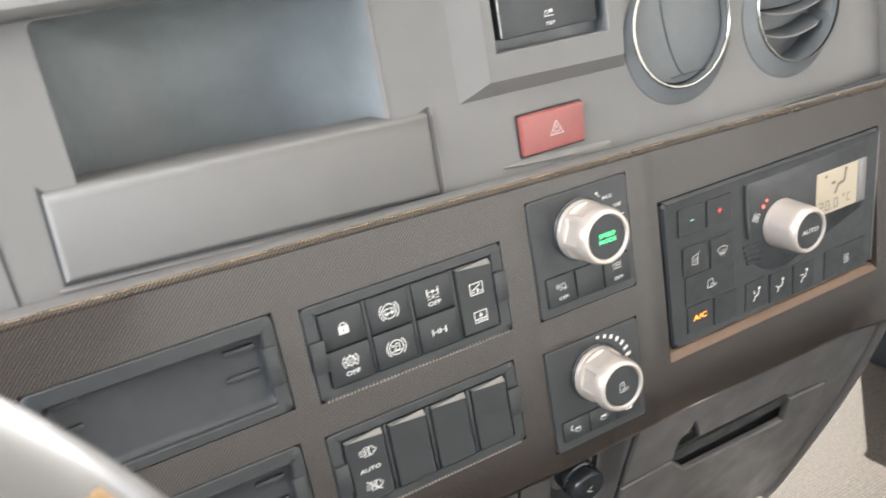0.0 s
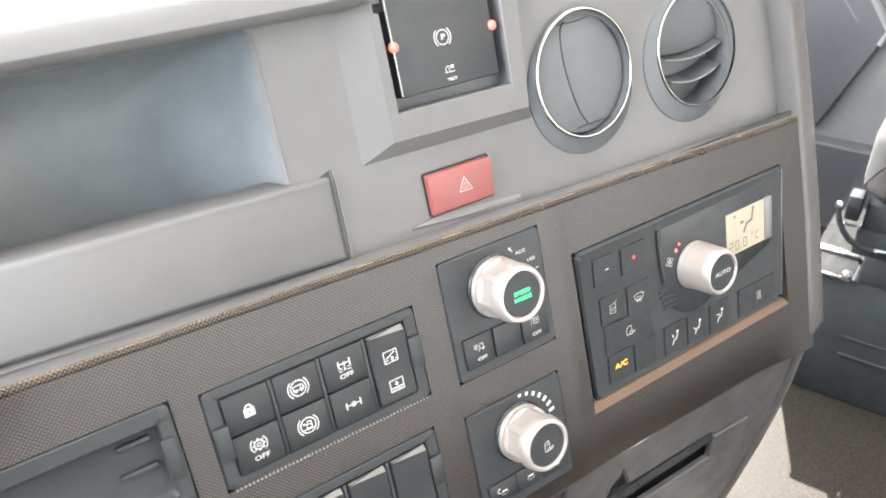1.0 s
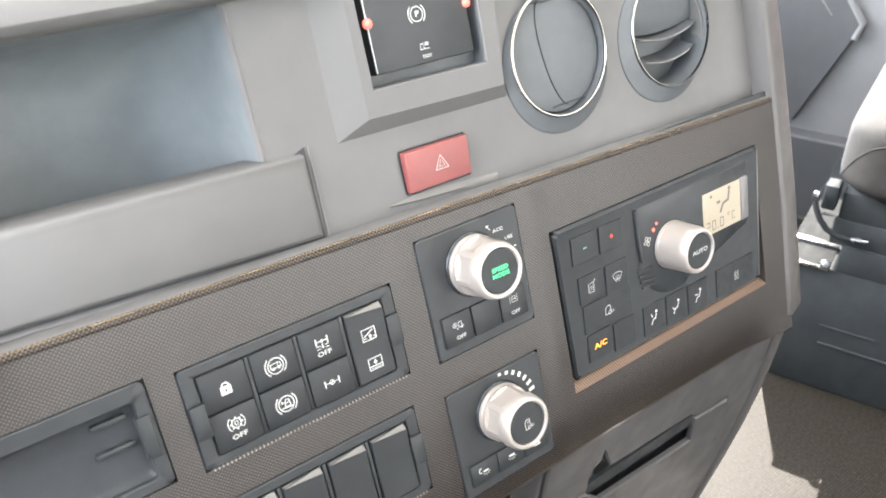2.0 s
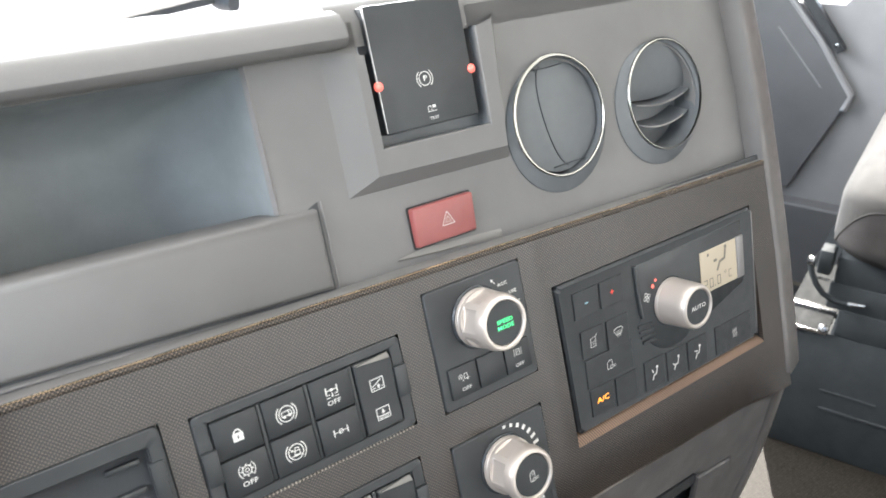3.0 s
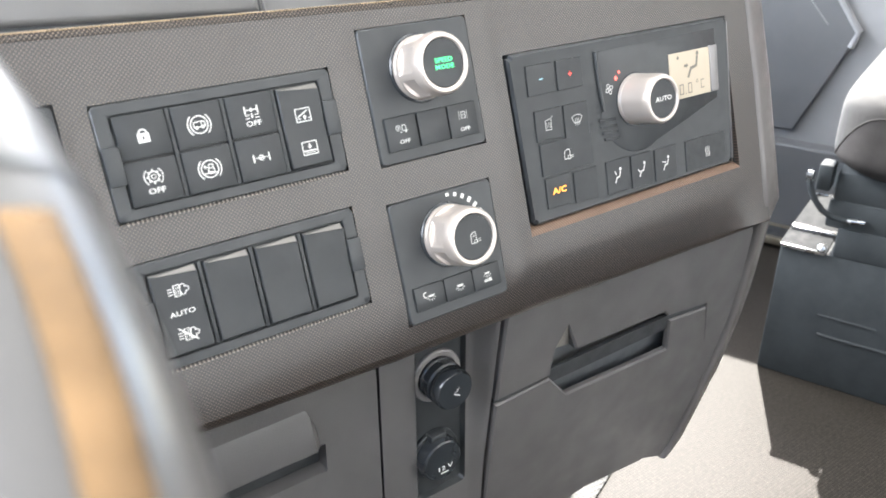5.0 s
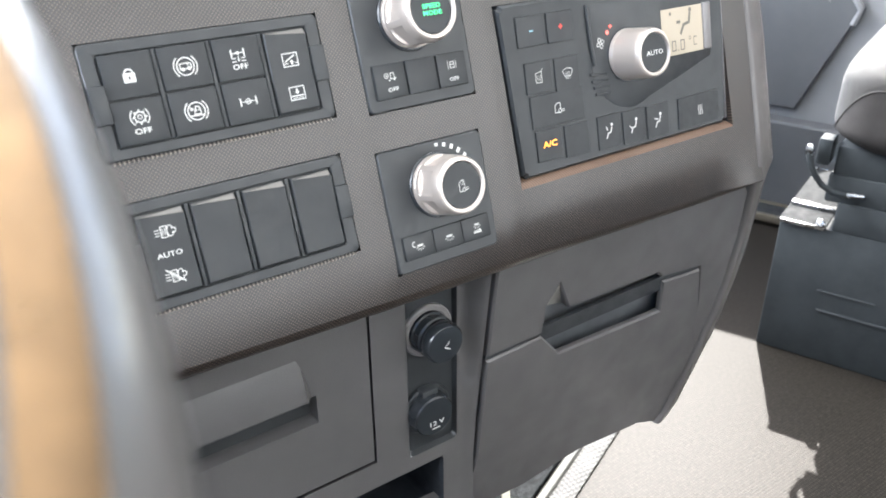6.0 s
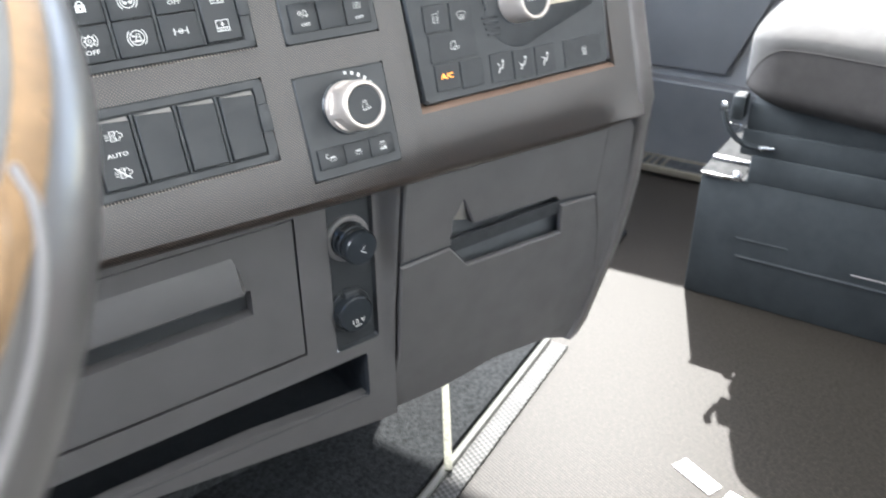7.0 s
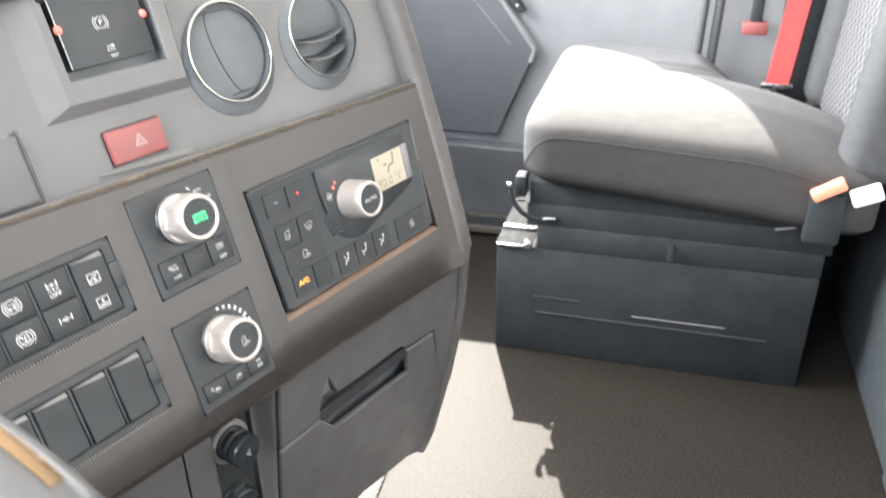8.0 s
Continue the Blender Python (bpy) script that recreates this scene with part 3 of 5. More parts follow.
SEAM = Matrix(((SEAM_DIR.x, -SEAM_DIR.y, 0, SEAM_A.x), (SEAM_DIR.y, SEAM_DIR.x, 0, SEAM_A.y), (0, 0, 1, 0), (0, 0, 0, 1)))
mat_thing = thing("floor_mat_border", SEAM, "knurled dark rubber mat edge with a pale piping", "floor mat")
part("piping", tube([(-0.3, 0.0, 0.006), (0.425, 0.0, 0.006)], 0.0065, 8), M_PIPING, mat_thing, "pale worn piping")
part("knurled_band", boxes((-0.3, 0.425, -0.038, -0.0065, 0.0, 0.005, 0.0015)), M_RIB, mat_thing, "dark knurled rubber band")
carpet = new("carpet", mesh_of("carpet", boxes((-0.6, 0.9, 0.012, 0.75, 0.0, 0.009, 0.003)), M_CARPET))
carpet.matrix_world = SEAM
tagged(carpet, "dark looped carpet beside the engine tunnel", "", "", "structure")
strip = thing("carpet_trim", pose(0.325, 0.251, 0.009) @ pose(0, 0, 0, 0, 0, 54), "frayed pale carpet binding strip", "trim strip")
part("binding", boxes((-0.1, 0.16, -0.006, 0.006, 0.0, 0.004, 0.0012)), M_BINDING, strip)
for k, (x, y, a, s) in enumerate(((0.544, -0.046, 84, 0.044), (0.546, -0.117, 98, 0.030))):
    label_ob = thing("paper_scrap", pose(x, y, 0.001, 0, 0, a), "small white paper scrap lying on the floor", "paper", "paper scraps")
    part("sheet", boxes((-s * 0.75, s * 0.75, -0.0135, 0.0135, 0.0, 0.0012, 0.0004)), M_PAPER, label_ob)


# ---------------------------------------------------------------- dashboard
def v_top(u):
    return 0.1125 - 0.03 * u


def v_bot(u):
    return -0.0905 - 0.024 * u


HOLES = [(-0.287, -0.163, 0.027, 0.0855), (-0.290, -0.1655, -0.0545, 0.0065), (-0.149, -0.0215, 0.024, 0.082),
         (-0.152, -0.0245, -0.054, 0.004), (-0.001, 0.0765, 0.0205, 0.0995), (-0.003, 0.0735, -0.077, -0.001), (0.1, 0.3205, -0.0475, 0.0715)]
U0, U1 = -0.46, 0.352


def fade(u):
    """The curl along the foot dies away towards the end trim."""
    s = max(0.0, min(1.0, (u - 0.29) / 0.055))
    return 1.0 - s * s * (3 - 2 * s)


def roll_back(u, v):
    """How far the fascia curves back along its foot."""
    curl = max(0.0, min(1.2, (-0.056 - v) / 0.036)) ** 2
    s = max(0.0, min(1.0, (u + 0.05) / 0.2))
    return (-0.0030 - 0.0040 * s * s * (3 - 2 * s)) * curl * fade(u)


def ridges(u):
    """The soft upright swellings between the columns of inserts."""
    return sum(h * math.exp(-((u - c) / w) ** 2) for c, h, w in ((-0.156, 0.0004, 0.008), (-0.0118, 0.0006, 0.008), (0.0885, 0.0007, 0.008)))


def bend_fascia(x, y, z):
    if y > 0.1:
        y = v_top(x)
    elif y < -0.0885:
        y = v_bot(x)
    return x, y, z + roll_back(x, y) + ridges(x)


dash = thing("dashboard", PANEL, "taupe grey lorry dashboard with a finely patterned fascia band", "dashboard")
part("fascia_panel", plate(U0, U1, -0.09, 0.112, HOLES, -0.004, 0.0, bend_fascia, 0.004), M_FASCIA, dash, "bronze-brown finely patterned fascia panel", angle=30)
us = [U0 + (U1 - U0) * i / 160 for i in range(161)]
bm = bmesh.new()
loft(bm, [[(u, v_top(u) + a, b + ridges(u)) for u in us] for a, b in ((-0.0030, 0.0001), (-0.0020, 0.00045), (-0.0010, 0.0005), (0.0, 0.0003), (0.0008, -0.0003), (0.0014, -0.0010))], ring=False)
# tube added to stand in for the glint along the edge
part("edge_glint", tube([(u, v_top(u) + 0.0009, ridges(u) + 0.0001) for u in us], 0.0002, 8), M_GOLD, dash, "thin golden tube standing in for a glint on the fascia edge")
part("fascia_top_edge", bm, M_TOP_EDGE, dash, "rolled upper edge of the fascia, painted lighter for warm light")
bm = bmesh.new()
loft(bm, [[(u, v_top(u) + a, b + ridges(u)) for u in us] for a, b in ((0.0014, -0.0010), (0.0017, -0.0018), (0.0019, -0.0030), (0.0020, -0.0155))], ring=False)
part("fascia_back_edge", bm, M_TAUPE, dash)
bm = bmesh.new()
loft(bm, [[(u, v_bot(u) - a * (0.25 + 0.75 * fade(u)), b * (0.35 + 0.65 * fade(u)) + roll_back(u, v_bot(u)) + ridges(u)) for u in us] for a, b in ((0.0, 0.0), (0.0030, -0.0013), (0.0056, -0.0040), (0.0071, -0.0078), (0.0078, -0.0120), (0.0081, -0.0180), (0.0082, -0.07))], ring=False)
part("fascia_lower_edge", bm, M_FASCIA, dash)
# pale strips paint the light caught by the openings' lower edges
for x0, x1, y0, y1 in HOLES[2:4]:
    bm = bmesh.new()
    loft(bm, [[(x0 + 0.003, y0 + a, b), (x1 - 0.003, y0 + a, b)] for a, b in ((-0.0010, 0.0002), (-0.0006, 0.0004), (0.0005, -0.0006))], ring=False)
    part("opening_edge", bm, M_RIM, dash, "dotted edge of the fascia opening, painted bright as if lit")

inset = [(x0 + 0.003, x1 - 0.003, y0 + 0.003, y1 - 0.003) for x0, x1, y0, y1 in HOLES[:6]] + [(0.098, 0.3225, -0.0495, 0.0735)]
part("opening_flange", plate(U0, U1, -0.088, 0.108, inset, -0.0065, -0.0042, lambda x, y, z: (x, y, z + roll_back(x, y) + ridges(x)), 0.01), M_BLACK, dash, "dark flange behind the openings")
# plate added to block light leaking through the opening corners
part("backing", boxes((U0, U1, -0.088, 0.108, -0.026, -0.024)), M_DEEP, dash, "dark plate added behind the fascia to stop light leaks")

# upper section, set back behind the band
W1 = -0.016
part("upper_panel", plate(U0, U1, 0.105, 0.262, [(-0.233, -0.069, 0.160, 0.2475), (0.001, 0.083, 0.187, 0.262), (0.145 - 0.0525, 0.145 + 0.0525, 0.18 - 0.0525, 0.18 + 0.0525), (0.2543 - 0.0525, 0.2543 + 0.0525, 0.1755 - 0.0525, 0.1755 + 0.0525)], W1 - 0.006, W1,
     lambda x, y, z: (x, y if y > 0.106 else v_top(x) - 0.014, z), 0.05), M_TAUPE, dash, smooth=False)
for cx, cy, half, r, dx, dy in ((0.145, 0.18, 0.0525, 0.0445, -0.001, -0.0065), (0.2543, 0.1755, 0.0525, 0.0445, -0.0065, -0.0055)):
    square = []
    for i in range(64):
        a = math.tau * i / 64
        k = half / max(abs(math.cos(a)), abs(math.sin(a)))
        square.append((cx + k * math.cos(a), cy + k * math.sin(a)))
    ring_pts = [(cx + dx + r * math.cos(math.tau * i / 64), cy + dy + r * math.sin(math.tau * i / 64)) for i in range(64)]
    bm = bmesh.new()
    loft(bm, [flat(square, W1), flat(ring_pts, W1), flat(ring_pts, W1 - 0.01)])
    part("vent_opening", bm, M_TAUPE, dash)
bm = bmesh.new()
bay = []
for k in range(13):
    f = k / 12
    d = 0.058 * (1 - math.cos(f * math.pi / 2)) ** 1.3
    bay.append(flat(rounded(-0.233 + d, -0.069 - d, 0.118 + 0.8 * d, 0.2475 - 0.6 * d, 0.004 + 0.018 * f), W1 - 0.005 - 0.080 * math.sin(f * math.pi / 2)))
loft(bm, bay, close_last=True)
part("screen_bay", bm, M_BAY, dash, "deep dark open storage bay")
# pale strip puts the highlight on the bay's edge into colour
bm = bmesh.new()
loft(bm, [[(-0.0695 + a, v, W1 + b) for v in (0.166, 0.2475)] for a, b in ((-0.0006, -0.004), (0.0004, 0.0006), (0.0016, 0.0))], ring=False)
part("bay_edge_highlight", bm, M_EDGE, dash)
# the flap below the bay
flap = thing("storage_flap", PANEL @ T(0, 0, W1), "smooth taupe fold-out flap below the open bay", "storage flap")
bm = bmesh.new()
loops = []
for inset, z in ((0.0012, -0.030), (0.0012, 0.0004), (0.0017, 0.0020), (0.0026, 0.0032), (0.0044, 0.0042)):
    q = [(-0.2525 + inset, 0.1262 - 0.053 * 0.0 + inset), (-0.046 - inset, 0.1155 + inset), (-0.0455 - inset, 0.1672 - inset * 2.2), (-0.2505 + inset, 0.1757 - inset * 2.2)]
    loops.append(flat(q, z))
loft(bm, loops, close_last=True)
bmesh.ops.bevel(bm, geom=[e for e in bm.edges if abs((e.verts[0].co - e.verts[1].co).z) > 0.002], offset=0.002, segments=2, affect="EDGES")
part("flap_lid", bm, M_TAUPE, flap)
bm = bmesh.new()
loft(bm, [flat([(-0.2527, 0.1260), (-0.0458, 0.1152), (-0.0453, 0.1674), (-0.0670, 0.1590), (-0.2350, 0.1590), (-0.2507, 0.1759)], z) for z in (-0.002, 0.0006)], close_last=True)
part("flap_lip", tube([(-0.2550, 0.1243, 0.0006), (-0.2400, 0.1234, 0.0006), (-0.1500, 0.1187, 0.0006), (-0.0455, 0.1133, 0.0006), (-0.0437, 0.1146, 0.0006), (-0.0434, 0.1400, 0.0006), (-0.0432, 0.1674, 0.0006)], 0.0007, 8), M_EDGE, flap, "pale lip along the flap")
part("flap_joint", bm, M_DEEP, flap, "thin dark joint round the flap", smooth=False)
# hood over the bay and the top that runs on to the windscreen
bm = bmesh.new()
prof = [(0.2475, -0.04), (0.2475, -0.006), (0.2490, -0.001), (0.2525, 0.0015), (0.259, 0.0005), (0.2655, -0.004), (0.2690, -0.012), (0.2705, -0.03), (0.268, -0.14)]
loft(bm, [[(u, v + 0.004 * max(0.0, -u - 0.05), w) for v, w in prof] for u in (U0, -0.30, -0.2, -0.1, -0.035, -0.012)], ring=False)
hood_ends = [v for v in bm.verts if abs(v.co.x + 0.012) < 1e-6]
bmesh.ops.contextual_create(bm, geom=hood_ends)
part("hood", bm, M_TAUPE, dash, "rounded hood over the storage bay")
bm = bmesh.new()
prof = [(0.2475, W1), (0.262, W1), (0.272, -0.022), (0.28, -0.04), (0.268, -0.14)]
loft(bm, [[(u, v, w) for v, w in prof] for u in (-0.012, 0.05, 0.1, 0.2, 0.3, U1)], ring=False)
bm.faces.new([v for v in bm.verts if abs(v.co.x + 0.012) < 1e-6])
part("top_cover", bm, M_TAUPE, dash)
# the long shelf from the hood to the windscreen, in the cab's own directions
bm = bmesh.new()
loft(bm, [[tuple(PANEL @ Vector((u, 0.266, -0.13))) for u in (U0, -0.2, 0.0, 0.2, U1)],
          [tuple(PANEL @ Vector((u, 0.266, -0.13)) + Vector((-0.24, 0.6, -0.08))) for u in (U0, -0.2, 0.0, 0.2, U1)]], ring=False)
part("dash_shelf", bm, M_TAUPE, dash, at=PANEL.inverted())
# trim along the free end: one bent strip from the top down past the glove box, and the end face behind it
edge_pts = [(0.3750, -0.0860), (0.3765, -0.05), (0.3785, 0.02), (0.377, 0.09), (0.3755, 0.13), (0.3725, 0.18), (0.366, 0.235), (0.357, 0.28)]
foot_pts = [(0.3915, 0.550), (0.3960, 0.50), (0.395, 0.455), (0.3885, 0.41), (0.376, 0.365), (0.366, 0.335), (0.357, 0.309), (0.346, 0.2945)]
strip = [[PANEL @ Vector((u + a, v, b)) for a, b in ((-0.030, -0.020), (-0.030, -0.0012), (-0.0275, 0.0014), (-0.024, 0.0016), (-0.004, -0.0035), (0.0015, -0.0062), (0.0042, -0.0100), (0.006, -0.030))] for u, v in reversed(edge_pts)]
strip += [[GLOVE @ Vector((x + a, (z - 0.571) / math.cos(SL), b)) for a, b in ((-0.0235, -0.02), (-0.0235, -0.003), (-0.021, 0.0004), (-0.018, 0.0010), (-0.006, -0.0020), (-0.002, -0.0046), (0.0004, -0.0085), (0.0008, -0.03))] for x, z in foot_pts]
bm = bmesh.new()
loft(bm, [[tuple(p) for p in row] for row in strip], ring=False)
part("end_trim", bm, M_TRIM, dash, "pale grey rounded end trim", at=PANEL.inverted(), angle=50)
bm = bmesh.new()
loft(bm, [[(u + 0.004, v, -0.012) for u, v in edge_pts], [(u + 0.10, v, -0.5) for u, v in edge_pts]], ring=False)
part("end_face", bm, M_TAUPE_LOW, dash)

# ---- lower face: centre section with drawer, sockets and slot
low = thing("lower_console", LOWER, "dark taupe lower console below the fascia band", "console")


def slot_foot(x):
    return 0.3575 + min(0.012, 0.1 * max(0.0, 0.04 - x))


def bend_low(x, y, z):
    if y < 0.33:
        y = 0.330 - 0.144 * max(x, -0.22)
    elif abs(y - 0.357) < 1e-4:
        y = slot_foot(x)
    return x, y, z


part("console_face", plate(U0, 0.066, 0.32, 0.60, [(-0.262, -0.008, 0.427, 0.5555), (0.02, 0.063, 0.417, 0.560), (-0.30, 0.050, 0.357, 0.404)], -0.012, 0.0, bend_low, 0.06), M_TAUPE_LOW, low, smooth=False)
bm = bmesh.new()
loft(bm, [flat(rounded(-0.30, 0.050, 0.357, 0.404, 0.003), 0.0005), flat(rounded(-0.299, 0.049, 0.358, 0.403, 0.004), -0.003), flat(rounded(-0.299, 0.049, 0.346, 0.403, 0.004), -0.006), flat(rounded(-0.299, 0.046, 0.342, 0.402, 0.005), -0.10)], close_last=True)
for v in bm.verts:
    if v.co.y < 0.375:
        v.co.y += slot_foot(v.co.x) - 0.3575
part("slot", bm, M_SLOT, low, "deep dark open slot")
bm = bmesh.new()
loft(bm, [flat(rounded(0.02, 0.063, 0.417, 0.560, 0.004), 0.0004), flat(rounded(0.0215, 0.0615, 0.4185, 0.5585, 0.004), -0.004)], close_last=True)
part("socket_recess", bm, M_BLACK, low, "dark sunken strip round the sockets")
part("under_board", boxes((U0, 0.40, 0.0, 0.35, -0.46, -0.44), (U0, 0.34, 0.318, 0.33, -0.45, -0.02)), M_CARPET, low)

# the console's edge swells forward to meet the glove box
heights = [0.3205, 0.345, 0.387, 0.43, 0.48, 0.53, 0.60]
rows = []
for k in range(9):
    f = k / 8
    ease = f * f * (3 - 2 * f)
    rows.append([(0.066 + 0.0135 * f, h, max(0.0, 0.0195 - 0.12 * (0.571 - h)) * ease) for h in heights])
rows.append([(x + 0.0006, h, z - 0.004) for x, h, z in rows[-1]])
rows.append([(0.0801, h, -0.03) for h in heights])
bm = bmesh.new()
loft(bm, rows, ring=False)
part("console_flank", bm, M_TAUPE_LOW, low, angle=60)
part("gap_strip", boxes((0.0801, 0.090, 0.324, 0.60, -0.024, -0.019)), M_DEEP, low, "dark joint beside the glove box")

drawer = thing("drawer", LOWER, "closed dark taupe plastic drawer with a scooped handle", "drawer")
bm = plate(-0.2605, -0.0094, 0.4288, 0.5538, [(-0.19, -0.0500, 0.4835, 0.5060)], -0.01, -0.0012, step=0.08)
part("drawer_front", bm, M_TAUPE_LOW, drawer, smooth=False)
bm = bmesh.new()
loft(bm, [[(x, y, z) for x, y, z in row] for row in (
    [(-0.2, 0.5385, -0.0014), (-0.062, 0.5385, -0.0014)], [(-0.2, 0.534, 0.0008), (-0.060, 0.534, 0.0008)], [(-0.2, 0.510, 0.0042), (-0.0585, 0.510, 0.0042)],
    [(-0.2, 0.5070, 0.0042), (-0.0580, 0.5070, 0.0042)], [(-0.2, 0.5058, 0.0030), (-0.0575, 0.5058, 0.0030)], [(-0.2, 0.5060, -0.006), (-0.0495, 0.5060, -0.006)])], ring=False)
bm.faces.new([v for v in bm.verts if v.co.x > -0.1])
part("handle_lip", bm, M_TAUPE_LOW, drawer)
bm = bmesh.new()
loft(bm, [flat(rounded(-0.19, -0.050, 0.4835, 0.5060, 0.001, 2), -0.002), flat(rounded(-0.189, -0.051, 0.486, 0.5060, 0.001, 2), -0.028)], close_last=True)
part("handle_pocket", bm, M_TAUPE_LOW, drawer)
bm = bmesh.new()
loft(bm, [flat(rounded(-0.262, -0.008, 0.427, 0.5555, 0.002, 2), -0.001), flat(rounded(-0.262, -0.008, 0.427, 0.5555, 0.002, 2), -0.012)], close_last=True)
part("drawer_gap", bm, M_BLACK, drawer)


def socket(x, y, label, kind_of):
    ob = thing("power_socket", LOWER @ T(x, y, -0.004) , label, "socket", "sockets in the console")
    ring_mat = M_EDGE if kind_of == 0 else M_BLACK
    part("collar", lathe([(0.0205, 0.0), (0.0205, 0.0025), (0.0195, 0.0035), (0.0165, 0.0035), (0.016, 0.002)]), ring_mat, ob)
    if kind_of == 0:
        prof = [(0.0155, 0.0), (0.0155, 0.005), (0.0145, 0.006), (0.0145, 0.008), (0.0155, 0.009), (0.0155, 0.013), (0.0145, 0.014), (0.0145, 0.016), (0.0152, 0.017), (0.0152, 0.023), (0.0138, 0.025), (0.001, 0.0252)]
        cap = part("lighter_knob", lathe(prof), M_GLOSS, ob, "ribbed black lighter knob")
        s = Sign().line([(2.2, -3.2), (-2.2, -0.6)], 1.4).line([(-1.6, 0.4), (0.6, 1.4), (0.2, 2.8)], 0.7).line([(0.6, 1.4), (1.6, 3.4)], 0.6)
        sign_on(cap, s, 0.001, -0.001, 0.0254)
    else:
        prof = [(0.0172, 0.0), (0.0172, 0.008), (0.0165, 0.010), (0.0165, 0.0125), (0.0155, 0.0135), (0.001, 0.0137)]
        cap = part("socket_cap", lathe(prof), M_GLOSS, ob, "black hinged socket cap")
        part("hinge", boxes((-0.007, 0.007, 0.012, 0.021, 0.0, 0.009, 0.002)), M_BLACK, ob)
        word_on(cap, "12 V", 0.0062, 0.001, -0.006, 0.0139)
        sign_on(cap, Sign().rect(-3.4, 3.4, -0.5, 0.5), 0.001, -0.0105, 0.0139)
    return ob


socket(0.039, 0.5225, "cigarette lighter with a pale collar in the console", 0)
socket(0.0365, 0.4545, "round black power socket with a closed cap", 1)

# ---- glove box at the free end
glove = thing("glove_box", GLOVE, "closed dark taupe glove box with a hooded latch", "glove box")


def gl(points):
    return [(x, (z - 0.571) / math.cos(SL)) for x, z in points]


outline = gl([(0.0815, 0.585), (0.385, 0.585), (0.392, 0.561), (0.3965, 0.48), (0.393, 0.44), (0.383, 0.385), (0.369, 0.354), (0.357, 0.309), (0.346, 0.293), (0.325, 0.2935), (0.286, 0.309), (0.209, 0.319), (0.1424, 0.312), (0.068, 0.316), (0.0822, 0.385), (0.0832, 0.49)])
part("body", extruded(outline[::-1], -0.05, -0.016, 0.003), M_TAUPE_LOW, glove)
border = gl([(0.3265, 0.584), (0.384, 0.584), (0.3915, 0.561), (0.396, 0.48), (0.3925, 0.44), (0.3825, 0.385), (0.3685, 0.354), (0.3565, 0.309), (0.3455, 0.2935), (0.336, 0.2900), (0.288, 0.3100), (0.3165, 0.3195), (0.3405, 0.345), (0.3490, 0.383), (0.3405, 0.44), (0.3265, 0.4885)])
part("side_panel", extruded(border[::-1], -0.018, -0.0035, 0.0014), M_TAUPE_LOW, glove)
upper = gl([(0.0825, 0.582), (0.3245, 0.582), (0.3245, 0.4885), (0.2705, 0.4950), (0.264, 0.5012), (0.1607, 0.5045), (0.1466, 0.5323), (0.1369, 0.5158), (0.1365, 0.4893), (0.0825, 0.4885)])
part("upper_face", extruded(upper[::-1], -0.018, 0.0, 0.0016), M_TAUPE_LOW, glove)
lid = gl([(0.0825, 0.4845), (0.1360, 0.4865), (0.1585, 0.4607), (0.2790, 0.4562), (0.2735, 0.4895), (0.3240, 0.4848), (0.338, 0.44), (0.3464, 0.383), (0.338, 0.345), (0.3142, 0.3221), (0.286, 0.313), (0.209, 0.322), (0.1424, 0.315), (0.0715, 0.319), (0.0835, 0.385)])
part("lid", extruded(lid[::-1], -0.005, 0.0, 0.0014), M_TAUPE_LOW, glove)
part("lid_joint", extruded(gl([(0.083, 0.4935), (0.3235, 0.4935), (0.3235, 0.479), (0.083, 0.479)])[::-1], -0.006, -0.0028), M_DEEP, glove, "dark joint above the lid", smooth=False)
part("side_joint", boxes((0.0802, 0.0826, -0.255, 0.012, -0.05, -0.0075)), M_DEEP, glove, "dark joint beside the console")
pocket = gl([(0.130, 0.520), (0.290, 0.512), (0.290, 0.438), (0.130, 0.438)])
part("latch_pocket", extruded(pocket[::-1], -0.03, -0.0148), M_VENT, glove, "slate hollow behind the latch", smooth=False)
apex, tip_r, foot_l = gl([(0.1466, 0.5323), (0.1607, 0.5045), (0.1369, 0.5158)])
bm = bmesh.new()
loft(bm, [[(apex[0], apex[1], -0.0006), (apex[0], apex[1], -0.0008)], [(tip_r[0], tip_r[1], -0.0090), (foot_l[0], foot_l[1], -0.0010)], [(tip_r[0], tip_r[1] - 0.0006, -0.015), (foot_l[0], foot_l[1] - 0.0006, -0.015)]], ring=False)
# bounced sunlight on the cheek is painted with the lighter taupe
part("latch_cheek", bm, M_LIT_TAUPE, glove, "slanted cheek of the latch hollow, painted lighter as if lit", smooth=False)

# ---------------------------------------------------------------- switch panels
def key_mesh(w, h, rocker):
    bm = bmesh.new()
    if rocker:
        def prof(slope):
            return [(-h / 2, -0.003), (-h / 2, 0.0016), (-h / 2 + 0.0010, 0.0025), (0.0, 0.0021), (h / 2 - slope - 0.0004, 0.0031), (h / 2 - slope, 0.0031), (h / 2, 0.0002), (h / 2, -0.003)]
        e = 0.0006
        loft(bm, [[(x, y, z - d) for y, z in prof(slope)] for x, slope, d in ((-w / 2, 0.0008, e), (-w / 2 + e, 0.0008, 0), (w / 2 - e, 0.0036, 0), (w / 2, 0.0036, e))], True, True)
    else:
        box(bm, -w / 2, w / 2, -h / 2, h / 2, -0.003, 0.0022, 0.0006, 2)
    return bm


